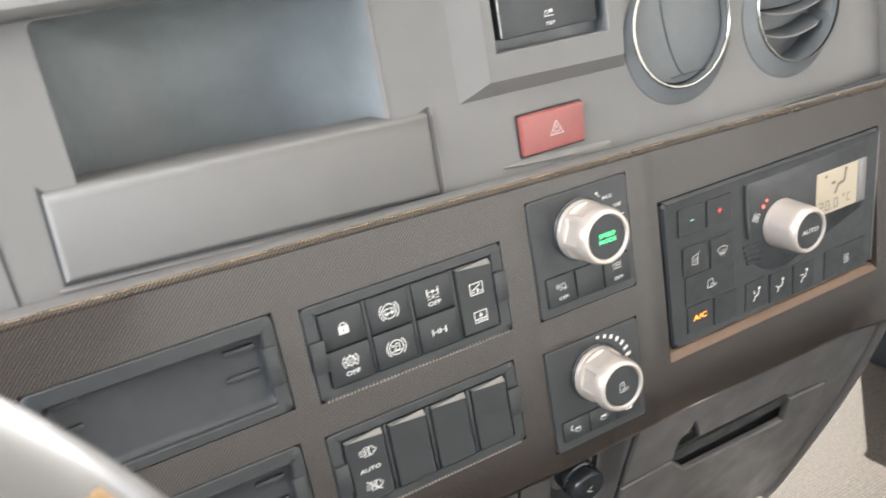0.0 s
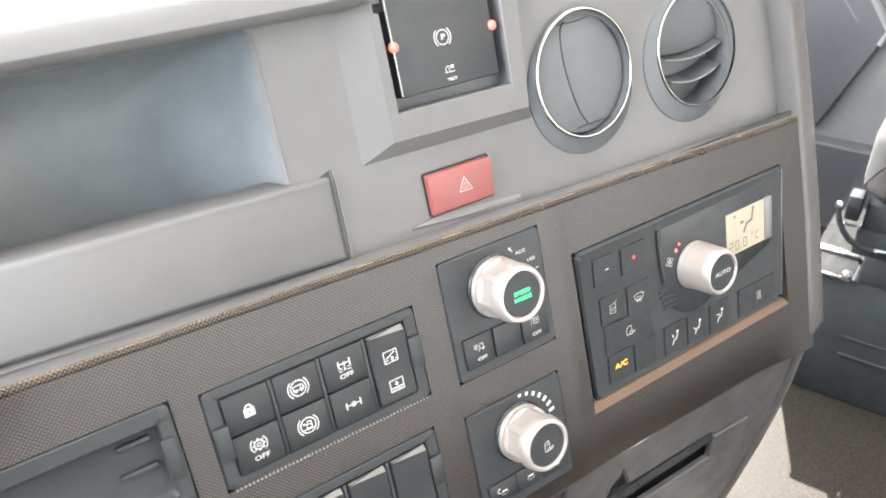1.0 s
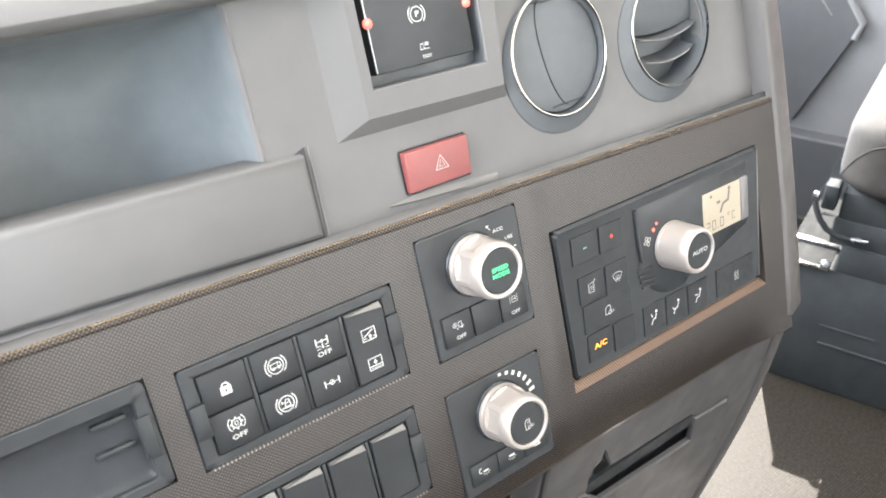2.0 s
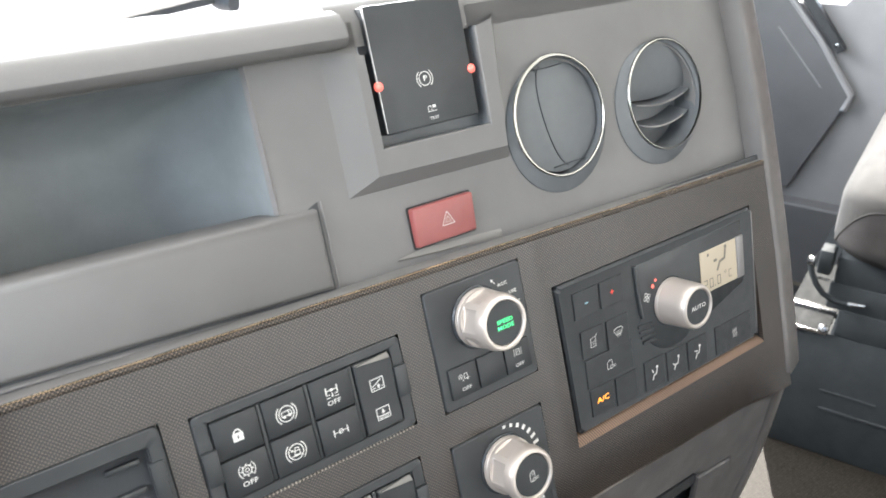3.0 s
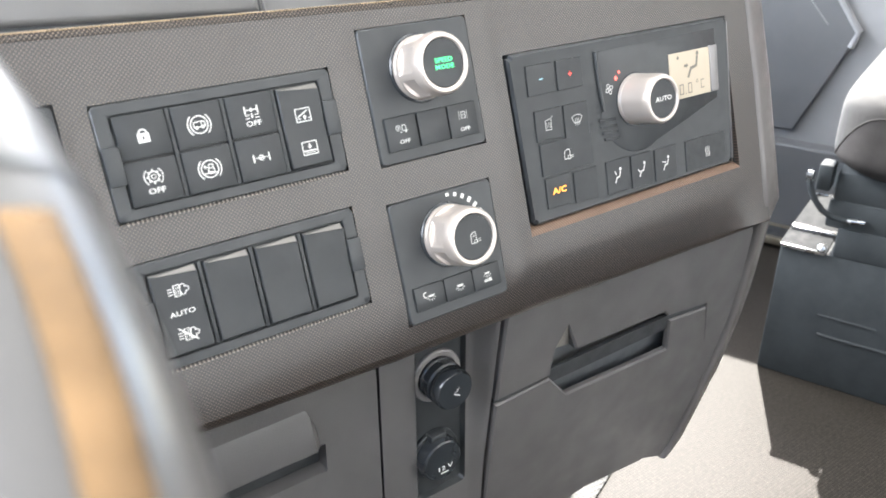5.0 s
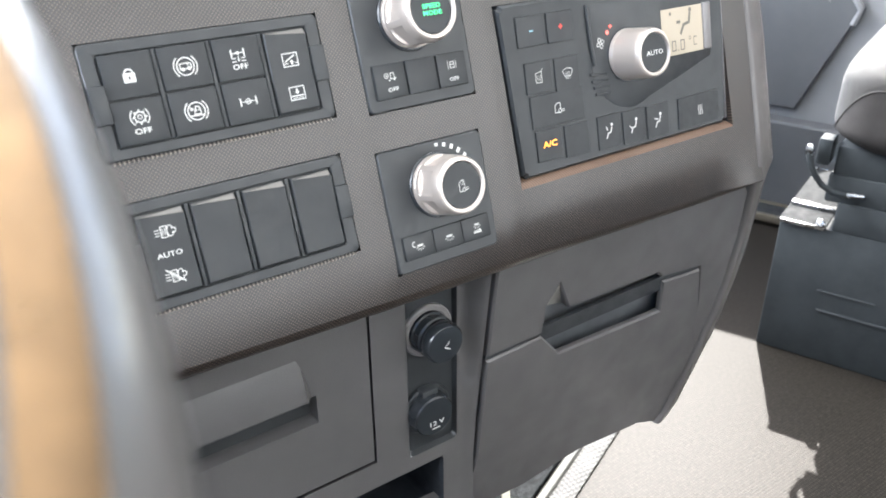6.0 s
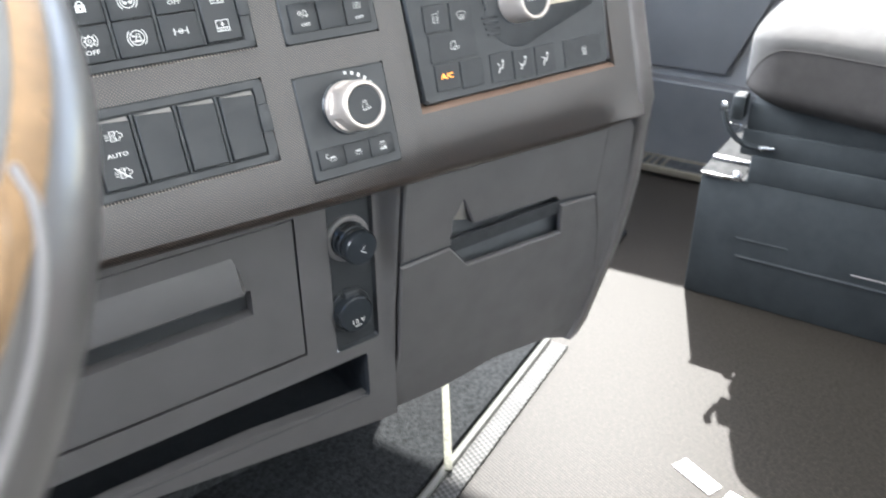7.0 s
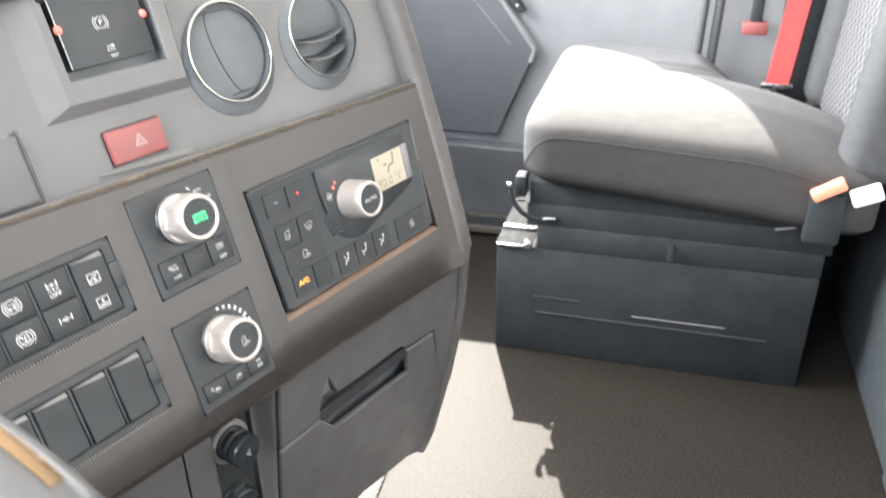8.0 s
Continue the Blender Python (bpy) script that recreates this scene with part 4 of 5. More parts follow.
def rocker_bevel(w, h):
    """The wedge along the upper edge of a rocker, coloured pale for reflected light."""
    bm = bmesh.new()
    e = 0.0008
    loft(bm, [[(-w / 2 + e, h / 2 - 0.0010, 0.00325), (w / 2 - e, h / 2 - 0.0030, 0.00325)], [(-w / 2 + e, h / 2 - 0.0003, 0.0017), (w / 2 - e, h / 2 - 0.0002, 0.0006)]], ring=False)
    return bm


def switch_block(x0, x1, y0, y1, label):
    cx, cy = (x0 + x1) / 2, (y0 + y1) / 2
    a, b = (x1 - x0) / 2, (y1 - y0) / 2
    ob = thing("switch_panel", PANEL @ T(cx, cy, 0), label, "switch panel", "inserts in the fascia")
    part("bezel", bezel(-a + 0.0006, a - 0.0006, -b + 0.0006, b - 0.0006, -a + 0.0083, a - 0.0083, -b + 0.0064, b - 0.0064, 0.003, 0.0012, 0.0010, -0.0010, edge=0.0006), M_BLACK, ob)
    for sx in (-1, 1):
        part("side_clip", boxes((-0.0042, 0.0042, -0.0095, 0.0095, -0.002, 0.0022, 0.0007)), M_BLACK, ob, at=T(sx * (a - 0.0048), 0.002 if sx > 0 else -0.001, 0.0012))
    for k in range(3):
        part("divider", boxes((-0.0011, 0.0011, -b + 0.0068, b - 0.0068, -0.002, 0.0013, 0.0004)), M_BLACK, ob, at=T(-0.0281 + 0.0281 * k, 0, 0))
    return ob


panel_a = switch_block(-0.149, -0.0215, 0.024, 0.082, "slate black switch panel with eight legended keys")
COLS = (-0.0422, -0.0141, 0.0141, 0.0422)
upper_signs = (s_lock, s_truck_brake, s_axle_down)
lower_signs = (s_gear_off, s_cab_brake, lambda: s_axle(None, 0, True))
for k in range(3):
    for row, y, makers in ((0, 0.0113, upper_signs), (1, -0.0113, lower_signs)):
        key = part("key", key_mesh(0.0252, 0.0216, False), M_KEY, panel_a, at=T(COLS[k], y, 0))
        low_sign = (row, k) in ((1, 0), (0, 2))
        lift = {(1, 0): 0.0022, (0, 2): -0.0012}.get((row, k), 0.0)
        sign_on(key, makers[k](), 0, lift, 0.0024, scale={(0, 0): 1.1, (1, 0): 1.15, (0, 2): 1.45, (1, 2): 1.2}.get((row, k), 1.38))
        if low_sign:
            word_on(key, "OFF", 0.0042, 0, -0.0048 if row else -0.0046, 0.0026)
key = part("key", key_mesh(0.0245, 0.0436, True), M_KEY, panel_a, at=T(COLS[3], 0, 0))
part("bevel", rocker_bevel(0.0245, 0.0436), M_LIT_TAUPE, key, "bevel along the rocker, painted pale as if lit")
sign_on(key, s_window(True), 0, 0.0062, 0.0027, scale=1.38)
sign_on(key, s_window(False), 0, -0.0118, 0.0027, scale=1.38)

panel_b = switch_block(-0.152, -0.0245, -0.054, 0.004, "slate black switch panel with one legended rocker and three blanks")
for k in range(4):
    key = part("rocker", key_mesh(0.0245, 0.0436, True), M_KEY, panel_b, at=T(COLS[k], 0, 0))
    part("bevel", rocker_bevel(0.0245, 0.0436), M_LIT_TAUPE, key, "bevel along the rocker, painted pale as if lit")
    if k == 0:
        sign_on(key, s_filter(False), 0.0, 0.0112, 0.0031, scale=1.2)
        word_on(key, "AUTO", 0.0040, 0.0, -0.0006, 0.0025)
        sign_on(key, s_filter(True), 0.0, -0.0120, 0.0027, scale=1.2)


def tray(x0, x1, y0, y1, label):
    cx, cy, a, b = (x0 + x1) / 2, (y0 + y1) / 2, (x1 - x0) / 2, (y1 - y0) / 2
    ob = thing("storage_tray", PANEL @ T(cx, cy, 0), label, "storage tray", "inserts in the fascia")
    part("tray_body", bezel(-a + 0.0006, a - 0.0006, -b + 0.0006, b - 0.0006, -a + 0.008, a - 0.008, -b + 0.0065, b - 0.0095, 0.004, 0.002, 0.0009, -0.0030, edge=0.0006, hollow=True), M_BLACK, ob)
    bm = bmesh.new()
    loft(bm, [flat(rounded(-a + 0.0078, a - 0.0078, -b + 0.0063, b - 0.0093, 0.002), -0.0026), flat(rounded(-a + 0.009, a - 0.009, -b + 0.0075, b - 0.0105, 0.003), -0.0052), flat(rounded(-a + 0.0115, a - 0.0115, -b + 0.0095, b - 0.0125, 0.004), -0.0062)], close_last=True)
    part("tray_hollow", bm, M_DEEP, ob, "dark rounded hollow")
    for sx in (-1, 1):
        part("side_clip", boxes((-0.0036, 0.0036, -0.0115, 0.0115, -0.003, 0.0018, 0.0006)), M_BLACK, ob, at=T(sx * (a - 0.0062), 0.0, 0.0003))
    for x0_, x1_, y in ((a - 0.029, a - 0.0125, 0.0130), (a - 0.031, a - 0.0125, -0.0018), (-a + 0.0105, -a + 0.0235, 0.0165), (-a + 0.0135, -a + 0.0225, 0.0025)):
        part("spring_tab", boxes((x0_, x1_, y - 0.0016, y + 0.0016, -0.0066, -0.0034, 0.0008)), M_BLACK, ob)
    return ob


tray(-0.287, -0.163, 0.027, 0.0855, "open slate black storage tray set in the fascia")
tray(-0.290, -0.1655, -0.0545, 0.0065, "lower open slate black storage tray in the fascia")


# ---------------------------------------------------------------- rotary controls
def facets(first, last):
    """Six flat grips sunk into the side of a knob, between two rows of its profile."""
    def shape(t, j):
        if not first <= j <= last:
            return 1.0
        d = (math.degrees(t) - 14.0) % 60.0 - 30.0
        half = 25.0 - 2.0 * (j - first) / max(1, last - first)
        edge = max(0.0, min(1.0, (half - abs(d)) / 1.6))
        return 1.0 - edge * (1.0 - 0.895 / math.cos(radians(d)))
    return shape


def knob(parent, x, y, r, faceted):
    prof = [(1.055, 0.0), (1.055, 0.0030), (1.045, 0.0038), (1.03, 0.0041), (1.025, 0.0048), (1.04, 0.0054), (1.04, 0.0072), (1.035, 0.0078), (1.012, 0.0196), (1.012, 0.0203),
            (1.005, 0.0226), (0.985, 0.0250), (0.95, 0.0267), (0.90, 0.0277), (0.82, 0.0278), (0.78, 0.0270), (0.77, 0.0255), (0.0002 / r, 0.0255)]
    base = part("knob", lathe([(a * r, z) for a, z in prof], 180, shape=facets(7, 8) if faceted else None), M_SILVER, parent, "satin silver rotary knob", T(x, y, 0.0012), angle=13)
    part("seat_ring", lathe([(r * 1.14, 0.0), (r * 1.14, 0.0012), (r * 1.10, 0.0020), (r * 1.02, 0.0020)]), M_GLOSS, parent, at=T(x, y, 0.0008))
    face = part("knob_face", lathe([(r * 0.772, -0.002), (r * 0.772, 0.0008), (r * 0.75, 0.0014), (0.0002, 0.0017)], 48), M_KEY, base, "black cap with a legend", T(0, 0, 0.0252))
    return base, face


def module(x0, x1, y0, y1, label, category):
    cx, cy, a, b = (x0 + x1) / 2, (y0 + y1) / 2, (x1 - x0) / 2 - 0.0005, (y1 - y0) / 2 - 0.0005
    ob = thing("control_module", PANEL @ T(cx, cy, 0), label, category, "inserts in the fascia")
    bm = bmesh.new()
    loft(bm, [flat(rounded(-a, a, -b, b, 0.003), -0.004), flat(rounded(-a, a, -b, b, 0.003), 0.0004), flat(rounded(-a + 0.0008, a - 0.0008, -b + 0.0008, b - 0.0008, 0.0026), 0.0012)], close_last=True)
    part("plate", bm, M_BLACK, ob)
    return ob, cx, cy


mod, cx, cy = module(-0.001, 0.0765, 0.0205, 0.0995, "black cruise control module with a silver knob", "rotary control")
kn, face = knob(mod, 0.0362 - cx, 0.0728 - cy, 0.0178, True)
part("legend", letters("SPEED", 0.0038, 0, 0.0016), M_GREEN_GLOW, kn, "green lit lettering", T(0, 0, 0.0270), smooth=False)
part("legend", letters("MODE", 0.0038, 0, -0.0022), M_GREEN_GLOW, kn, "green lit lettering", T(0, 0, 0.0270), smooth=False)
sign_on(mod, Sign().line([(1.2, -1.6), (-0.9, 0.9)], 0.6).poly([(-1.9, 2.0), (0.3, 1.5), (-1.3, -0.1)]), 0.0525 - cx, 0.0906 - cy, 0.0014)
word_on(mod, "ACC", 0.0033, 0.0591 - cx, 0.0875 - cy, 0.0014)
word_on(mod, "USE", 0.0033, 0.0664 - cx, 0.0803 - cy, 0.0014)
sign_on(mod, Sign().rect(-1.2, 0.9, -0.4, 0.4), 0.0704 - cx, 0.0733 - cy, 0.0014)
for k, x in enumerate((0.0160, 0.0382, 0.0602)):
    key = part("key", boxes((-0.0106, 0.0106, -0.0100, 0.0100, -0.002, 0.0022, 0.0006)), M_KEY, mod, at=T(x - cx, 0.0380 - cy, 0.0008))
    if k == 0:
        sign_on(key, s_distance(), 0, 0.0026, 0.0024, scale=1.08)
        word_on(key, "OFF", 0.0036, 0.0005, -0.0050, 0.0024)
    if k == 2:
        sign_on(key, s_lane_off(), 0, 0.0028, 0.0024, scale=1.02)
        word_on(key, "OFF", 0.0036, 0.0, -0.0058, 0.0024)

mod, cx, cy = module(-0.003, 0.0735, -0.077, -0.001, "black lighting module with a silver knob and three keys", "rotary control")
kn, face = knob(mod, 0.0352 - cx, -0.0283 - cy, 0.0178, True)
sign_on(kn, s_cab_door(), 0.0, -0.0005, 0.0271, scale=1.05)
for k in range(7):
    t = radians(88 - 12.5 * k)
    bar = Sign().rect(-1.15, 1.15, -1.0 - 0.45 * k, 1.0)
    part("scale_mark", bar.done(), M_INK, mod, at=T(0.0385 - cx + 0.0262 * math.cos(t), -0.0305 - cy + 0.0262 * math.sin(t), 0.0014) @ pose(0, 0, 0, 0, 0, math.degrees(t) - 90), smooth=False)
for k, x in enumerate((0.0135, 0.0352, 0.0568)):
    key = part("key", boxes((-0.0107, 0.0107, -0.0074, 0.0074, -0.002, 0.0024, 0.0006)), M_KEY, mod, at=T(x - cx, -0.0615 - cy, 0.0006))
    sign_on(key, s_lamp((1, 0, 2)[k]), 0.0004, 0.0020 if k == 2 else 0.0002, 0.0026, scale=(1.3, 1.4, 1.15)[k])

# ---------------------------------------------------------------- climate panel
X0, X1, Y1 = 0.1, 0.3205, 0.0715
TIP = 0.07
CLIMATE_AT = PANEL @ T(0, 0.055, 0) @ pose(0, 0, 0, math.degrees(math.asin(TIP)), 0, 0) @ T(0, -0.055, 0)


def tip(x, y):
    d = max(0.0, 0.055 - y) * TIP
    return x + 1.08 * d, y - 0.52 * d


cl = thing("climate_panel", CLIMATE_AT, "slate black climate control panel with a silver knob and display", "climate control")
# the opening in the fascia is deeper along its foot, where the patterned ledge shows
bm = bmesh.new()
loft(bm, [[(X0, -0.0478, 0.0), (X1, -0.0478, 0.0)], [(X0, -0.0462, -0.0008), (X1, -0.0462, -0.0008)], [(X0, -0.0400, -0.011), (X1, -0.0400, -0.011)]], ring=False)
part("ledge", bm, M_LEDGE, dash, "ribbed bronze ledge under the climate panel")
bm = bmesh.new()
plate_out = [(0.1008, 0.0708), (0.1070, -0.0425), (0.3185, -0.0425), (0.3200, 0.0708)]


def inset_plate(d, z):
    (ax, ay), (bx, by), (cx_, cy_), (dx, dy) = plate_out
    return [(ax + d, ay - d, z), (bx + d, by + d, z), (cx_ - d, cy_ + d, z), (dx - d, dy - d, z)]


loft(bm, [inset_plate(0.0, -0.012), inset_plate(0.0, 0.0008), inset_plate(0.0016, 0.0024), inset_plate(0.0045, 0.0020)], close_last=True)
bmesh.ops.bevel(bm, geom=[e for e in bm.edges if abs((e.verts[0].co - e.verts[1].co).z) > 0.001], offset=0.0022, segments=3, affect="EDGES")
part("plate", bm, M_BLACK, cl)
part("well", boxes((X0, X1, -0.047, Y1, -0.016, -0.0135)), M_DEEP, cl)
part("well_side", boxes((X1 - 0.0010, X1 + 0.0002, -0.046, Y1, -0.014, 0.0004)), M_RIM_SIDE, cl, "dotted pale edge of the fascia opening")
part("chrome_strip", boxes((X1 - 0.0018, X1 - 0.0010, -0.040, Y1 - 0.004, 0.0, 0.0024, 0.0002)), M_EDGE, cl, "thin pale edge strip")


def climate_key(x0, x1, y0, y1):
    return part("key", boxes((x0 + 0.0004, x1 - 0.0004, y0 + 0.0004, y1 - 0.0004, -0.001, 0.0031, 0.0004)), M_KEY, cl, smooth=False)


CLIMATE = {"minus": (0.1130, 0.1384, 0.0428, 0.0627), "plus": (0.1390, 0.1636, 0.0426, 0.0626), "mirror": (0.1140, 0.1390, 0.0133, 0.0338), "screen": (0.1394, 0.1638, 0.0113, 0.0336),
        "air": (0.1140, 0.1638, -0.0094, 0.0125), "ac": (0.1138, 0.1386, -0.0312, -0.0102), "blank": (0.1392, 0.1638, -0.0330, -0.0110),
        "face": (0.1704, 0.1950, -0.0345, -0.0108), "both": (0.1954, 0.2200, -0.0355, -0.0115), "feet": (0.2204, 0.2466, -0.0365, -0.0122), "heat": (0.2552, 0.3048, -0.0362, -0.0125)}
for name, (a0, a1, b0, b1) in CLIMATE.items():
    (a0, b0), (a1, b1) = tip(a0, b0), tip(a1, b1)
    key = climate_key(a0, a1, b0, b1)
    x, y, z = (a0 + a1) / 2, (b0 + b1) / 2, 0.0033
    if name == "minus":
        sign_on(key, Sign().rect(-1.6, 1.6, -0.45, 0.45), x, y, z, M_BLUE_INK)
    elif name == "plus":
        sign_on(key, Sign().rect(-1.7, 1.7, -0.55, 0.55).rect(-0.55, 0.55, -1.7, 1.7), x, y, z, M_RED_INK)
    elif name == "mirror":
        sign_on(key, s_mirror(), x, y, z, scale=1.4)
    elif name == "screen":
        sign_on(key, s_screen_heat(), x, y, z, scale=1.45)
    elif name == "air":
        sign_on(key, s_recirculate(), x, y, z, scale=1.45)
    elif name == "ac":
        part("legend", letters("A/C", 0.0064), M_AMBER_GLOW, key, "amber lit lettering", T(x, y + 0.0006, z), smooth=False)
    elif name in ("face", "both", "feet"):
        sign_on(key, s_seated(("face", "both", "feet").index(name)), x, y, z, scale=1.32)
    elif name == "heat":
        sign_on(key, s_heat(), x + 0.001, y - 0.0005, z, scale=1.4)
# the sunken field behind the knob, with its curved left rim and slots
bm = bmesh.new()
arc_pts = [(0.2145 + 0.046 * math.cos(radians(a)) * 0.8, 0.024 + 0.0365 * math.sin(radians(a))) for a in range(180, 301, 12)]
field = [(0.1772, 0.0630)] + [(0.1775, 0.05), (0.1785, 0.035)] + arc_pts[1:] + [(0.262, 0.000), (0.304, 0.012), (0.304, 0.0640)]
loft(bm, [flat(field, 0.0020), flat([(x * 0.985 + 0.0036, y * 0.97 + 0.001) for x, y in field], 0.0026)], close_last=True)
part("knob_field", bm, M_BLACK, cl, "raised field round the knob")
rim = [(0.1770, 0.0632), (0.1772, 0.050), (0.1782, 0.036), (0.1802, 0.022)]
part("field_rim", tube([(x, y, 0.0030) for x, y in rim], 0.0013, 8), M_BLACK, cl)
for k in range(4):
    part("slot", boxes((-0.0085 + 0.0006 * k, 0.0075, -0.0011, 0.0011, 0.0, 0.0012, 0.0004)), M_DEEP, cl, at=T(0.1835 + 0.0007 * k, 0.0156 - 0.0046 * k, 0.0022) @ pose(0, 0, 0, 0, 0, -4))
kn, face = knob(cl, 0.2125, 0.0252, 0.0172, False)
part("legend", letters("AUTO", 0.0050), M_INK, kn, "", T(0, 0, 0.0271), smooth=False)
sign_on(cl, s_fan(), 0.1864, 0.0364, 0.0036, scale=1.3)
for x, y, s in ((0.1938, 0.0428, 1.5), (0.1972, 0.0466, 1.1)):
    part("tell_tale", boxes((-s * 0.0008, s * 0.0008, -s * 0.0008, s * 0.0008, 0.0, 0.0006)), M_RED_GLOW, cl, "small red lit mark", T(x, y, 0.0032) @ pose(0, 0, 0, 0, 0, 35), smooth=False)
lcd = part("display", boxes((0.2500, 0.2950, 0.0172, 0.0512, 0.002, 0.0034, 0.0004)), M_LCD, cl, "cream backlit display", smooth=False)
part("display_cheek", boxes((0.2952, 0.3040, 0.0172, 0.0520, 0.002, 0.0042, 0.0008)), M_EDGE, cl)
s = Sign().disc(6.0, 12.6, 1.5).line([(5.6, 10.2), (4.4, 4.6), (-1.2, 3.4), (-4.2, -1.8)], 3.0)
s.poly([(-8.2, 6.6), (-8.2, 4.8), (-5.8, 4.8), (-5.8, 4.0), (-3.8, 5.7), (-5.8, 7.4), (-5.8, 6.6)]).disc(-14.0, 11.8, 1.2)
sign_on(lcd, s, 0.2745, 0.0345, 0.0036, M_LCD_INK, scale=1.1, name="segment")


def seven_bars(digit):
    """One digit of a bar display, seven millimetres high."""
    bars = {"a": ((-1.9, 3.5), (1.9, 3.5)), "b": ((1.9, 3.5), (1.9, 0)), "c": ((1.9, 0), (1.9, -3.5)), "d": ((-1.9, -3.5), (1.9, -3.5)), "e": ((-1.9, -3.5), (-1.9, 0)), "f": ((-1.9, 0), (-1.9, 3.5)), "g": ((-1.9, 0), (1.9, 0))}
    s = Sign()
    for k in {"2": "abged", "0": "abcdef", "C": "afed"}[digit]:
        s.line(bars[k], 1.2)
    return s


for digit, x, y, k in (("2", 0.2545, 0.0240, 1.0), ("0", 0.2615, 0.0240, 1.0), ("0", 0.2710, 0.0240, 1.0), ("C", 0.2855, 0.0252, 0.85)):
    sign_on(lcd, seven_bars(digit), x, y, 0.0036, M_LCD_INK, scale=k, name="segment")
sign_on(lcd, Sign().disc(0, 0, 0.6), 0.2662, 0.0205, 0.0036, M_LCD_INK, name="segment")
sign_on(lcd, Sign().arc(0, 0, 1.1, 0.7), 0.2795, 0.0280, 0.0036, M_LCD_INK, name="segment")

# ---------------------------------------------------------------- upper section things
hz = thing("hazard_switch", PANEL @ T(0.0352, 0.1358, W1), "red hazard warning push switch, dulled to carry haze", "hazard switch")
bm = bmesh.new()
loft(bm, [flat(rounded(-0.0243, 0.0243, -0.0135, 0.0135, 0.0015), 0.0003), flat(rounded(-0.0243, 0.0243, -0.0135, 0.0135, 0.0015), 0.0008), flat(rounded(-0.0232, 0.0232, -0.0126, 0.0126, 0.001), -0.002)], True)
part("socket_rim", bm, M_DEEP, hz)
bm = bmesh.new()
box(bm, -0.0230, 0.0230, -0.0123, 0.0123, -0.004, 0.0050, 0.0012, 3)
for v in bm.verts:
    if v.co.z > 0:
        v.co.z += 0.0010 * (v.co.y / 0.0123)
button = part("button", bm, M_RED, hz)
sign_on(button, s_hazard(), 0.0012, 0.0004, 0.0056, scale=1.12)
# scoop under the switch, its warm highlight put into the colour
bm = bmesh.new()
rows = []
for i in range(17):
    f = i / 16
    x = -0.0023 + 0.0815 * f
    top = 0.1203 + 0.0036 * math.sin(math.pi * min(1.0, f * 2.2) / 2) * (1 - f) - 0.0025 * f
    rows.append([(x, top, W1 + 0.0007), (x, 0.1203 - 0.004 * f - 0.0016 * math.sin(math.pi * f), W1 + 0.0016), (x, 0.1190 - 0.0070 * f, W1 + 0.0007)])
loft(bm, rows, ring=False)
part("scoop", bm, M_LIT_TAUPE, dash, "shallow scoop under the hazard switch, its highlight put into the colour")
# dark strip painting the shade behind the fascia's rolled edge
bm = bmesh.new()
loft(bm, [[(u, v_top(u) + a, W1 + 0.0008) for u in (0.1, 0.16, 0.22, 0.28, U1 - 0.004)] for a in (0.0021, -0.004)], ring=False)
part("shadow_joint", bm, M_DEEP, dash)
part("panel_joint", boxes((-0.2742, -0.2728, 0.118, 0.262, W1 - 0.001, W1 + 0.0004)), M_DEEP, dash)

pk = thing("parking_brake_panel", PANEL @ T(0, 0, W1), "black parking brake display panel in a raised chamfered surround", "brake panel")
o = [(-0.0246, 0.1640), (0.0975, 0.1620), (0.104, 0.255), (-0.0235, 0.2475)]
t1 = [(-0.0058, 0.1728), (0.0925, 0.1705), (0.097, 0.251), (-0.0052, 0.2440)]
i1 = [(0.0015, 0.1880), (0.0825, 0.1870), (0.0835, 0.2485), (0.0015, 0.2425)]
bm = bmesh.new()
loft(bm, [flat(o, -0.003), flat(o, 0.0), flat(t1, 0.0072), flat([(x + (0.0006 if x > 0.05 else -0.0006), y - 0.0006) for x, y in i1], 0.0072), flat(i1, 0.0064), flat(i1, 0.0040)])
bmesh.ops.delete(bm, geom=[f for f in bm.faces if all(v.co.y > 0.2418 for v in f.verts)], context="FACES")
part("surround", bm, M_TAUPE, pk, "raised taupe surround with broad chamfers", smooth=False)
bm = bmesh.new()
loft(bm, [flat(i1, 0.0041), flat(i1, -0.005)], close_last=True)
part("recess", bm, M_VENT, pk, "dark gap round the display", smooth=False)
disp = part("display", boxes((0.0070, 0.0768, 0.1945, 0.2690, -0.010, 0.0045, 0.0012)), M_BLACK, pk, "black glossy display block")
part("edge_light", boxes((0.0068, 0.0075, 0.1955, 0.268, 0.0036, 0.0050, 0.0002)), M_STEEL, pk)
sign_on(disp, s_parking(), 0.0405, 0.2226, 0.0047, scale=1.3)
word_on(disp, "P", 0.0050, 0.0405, 0.2226, 0.0048)
sign_on(disp, Sign().line([(-2.6, -1.0), (-2.4, 1.6), (-0.8, 2.0), (-0.2, -0.8)], 0.5).line([(-3.0, -1.2), (3.2, -1.2)], 0.5).rect(0.6, 2.8, 0.6, 2.2), 0.0415, 0.2040, 0.0047, scale=1.05)
word_on(disp, "TEST", 0.0027, 0.0420, 0.1985, 0.0048)
for x in (0.0078, 0.0765):
    part("tell_tale", lathe([(0.0030, 0.0), (0.0028, 0.0012), (0.0018, 0.0024), (0.0002, 0.0028)], 16), M_RED_GLOW, pk, "red lit tell-tale", T(x, 0.2230, 0.0038))


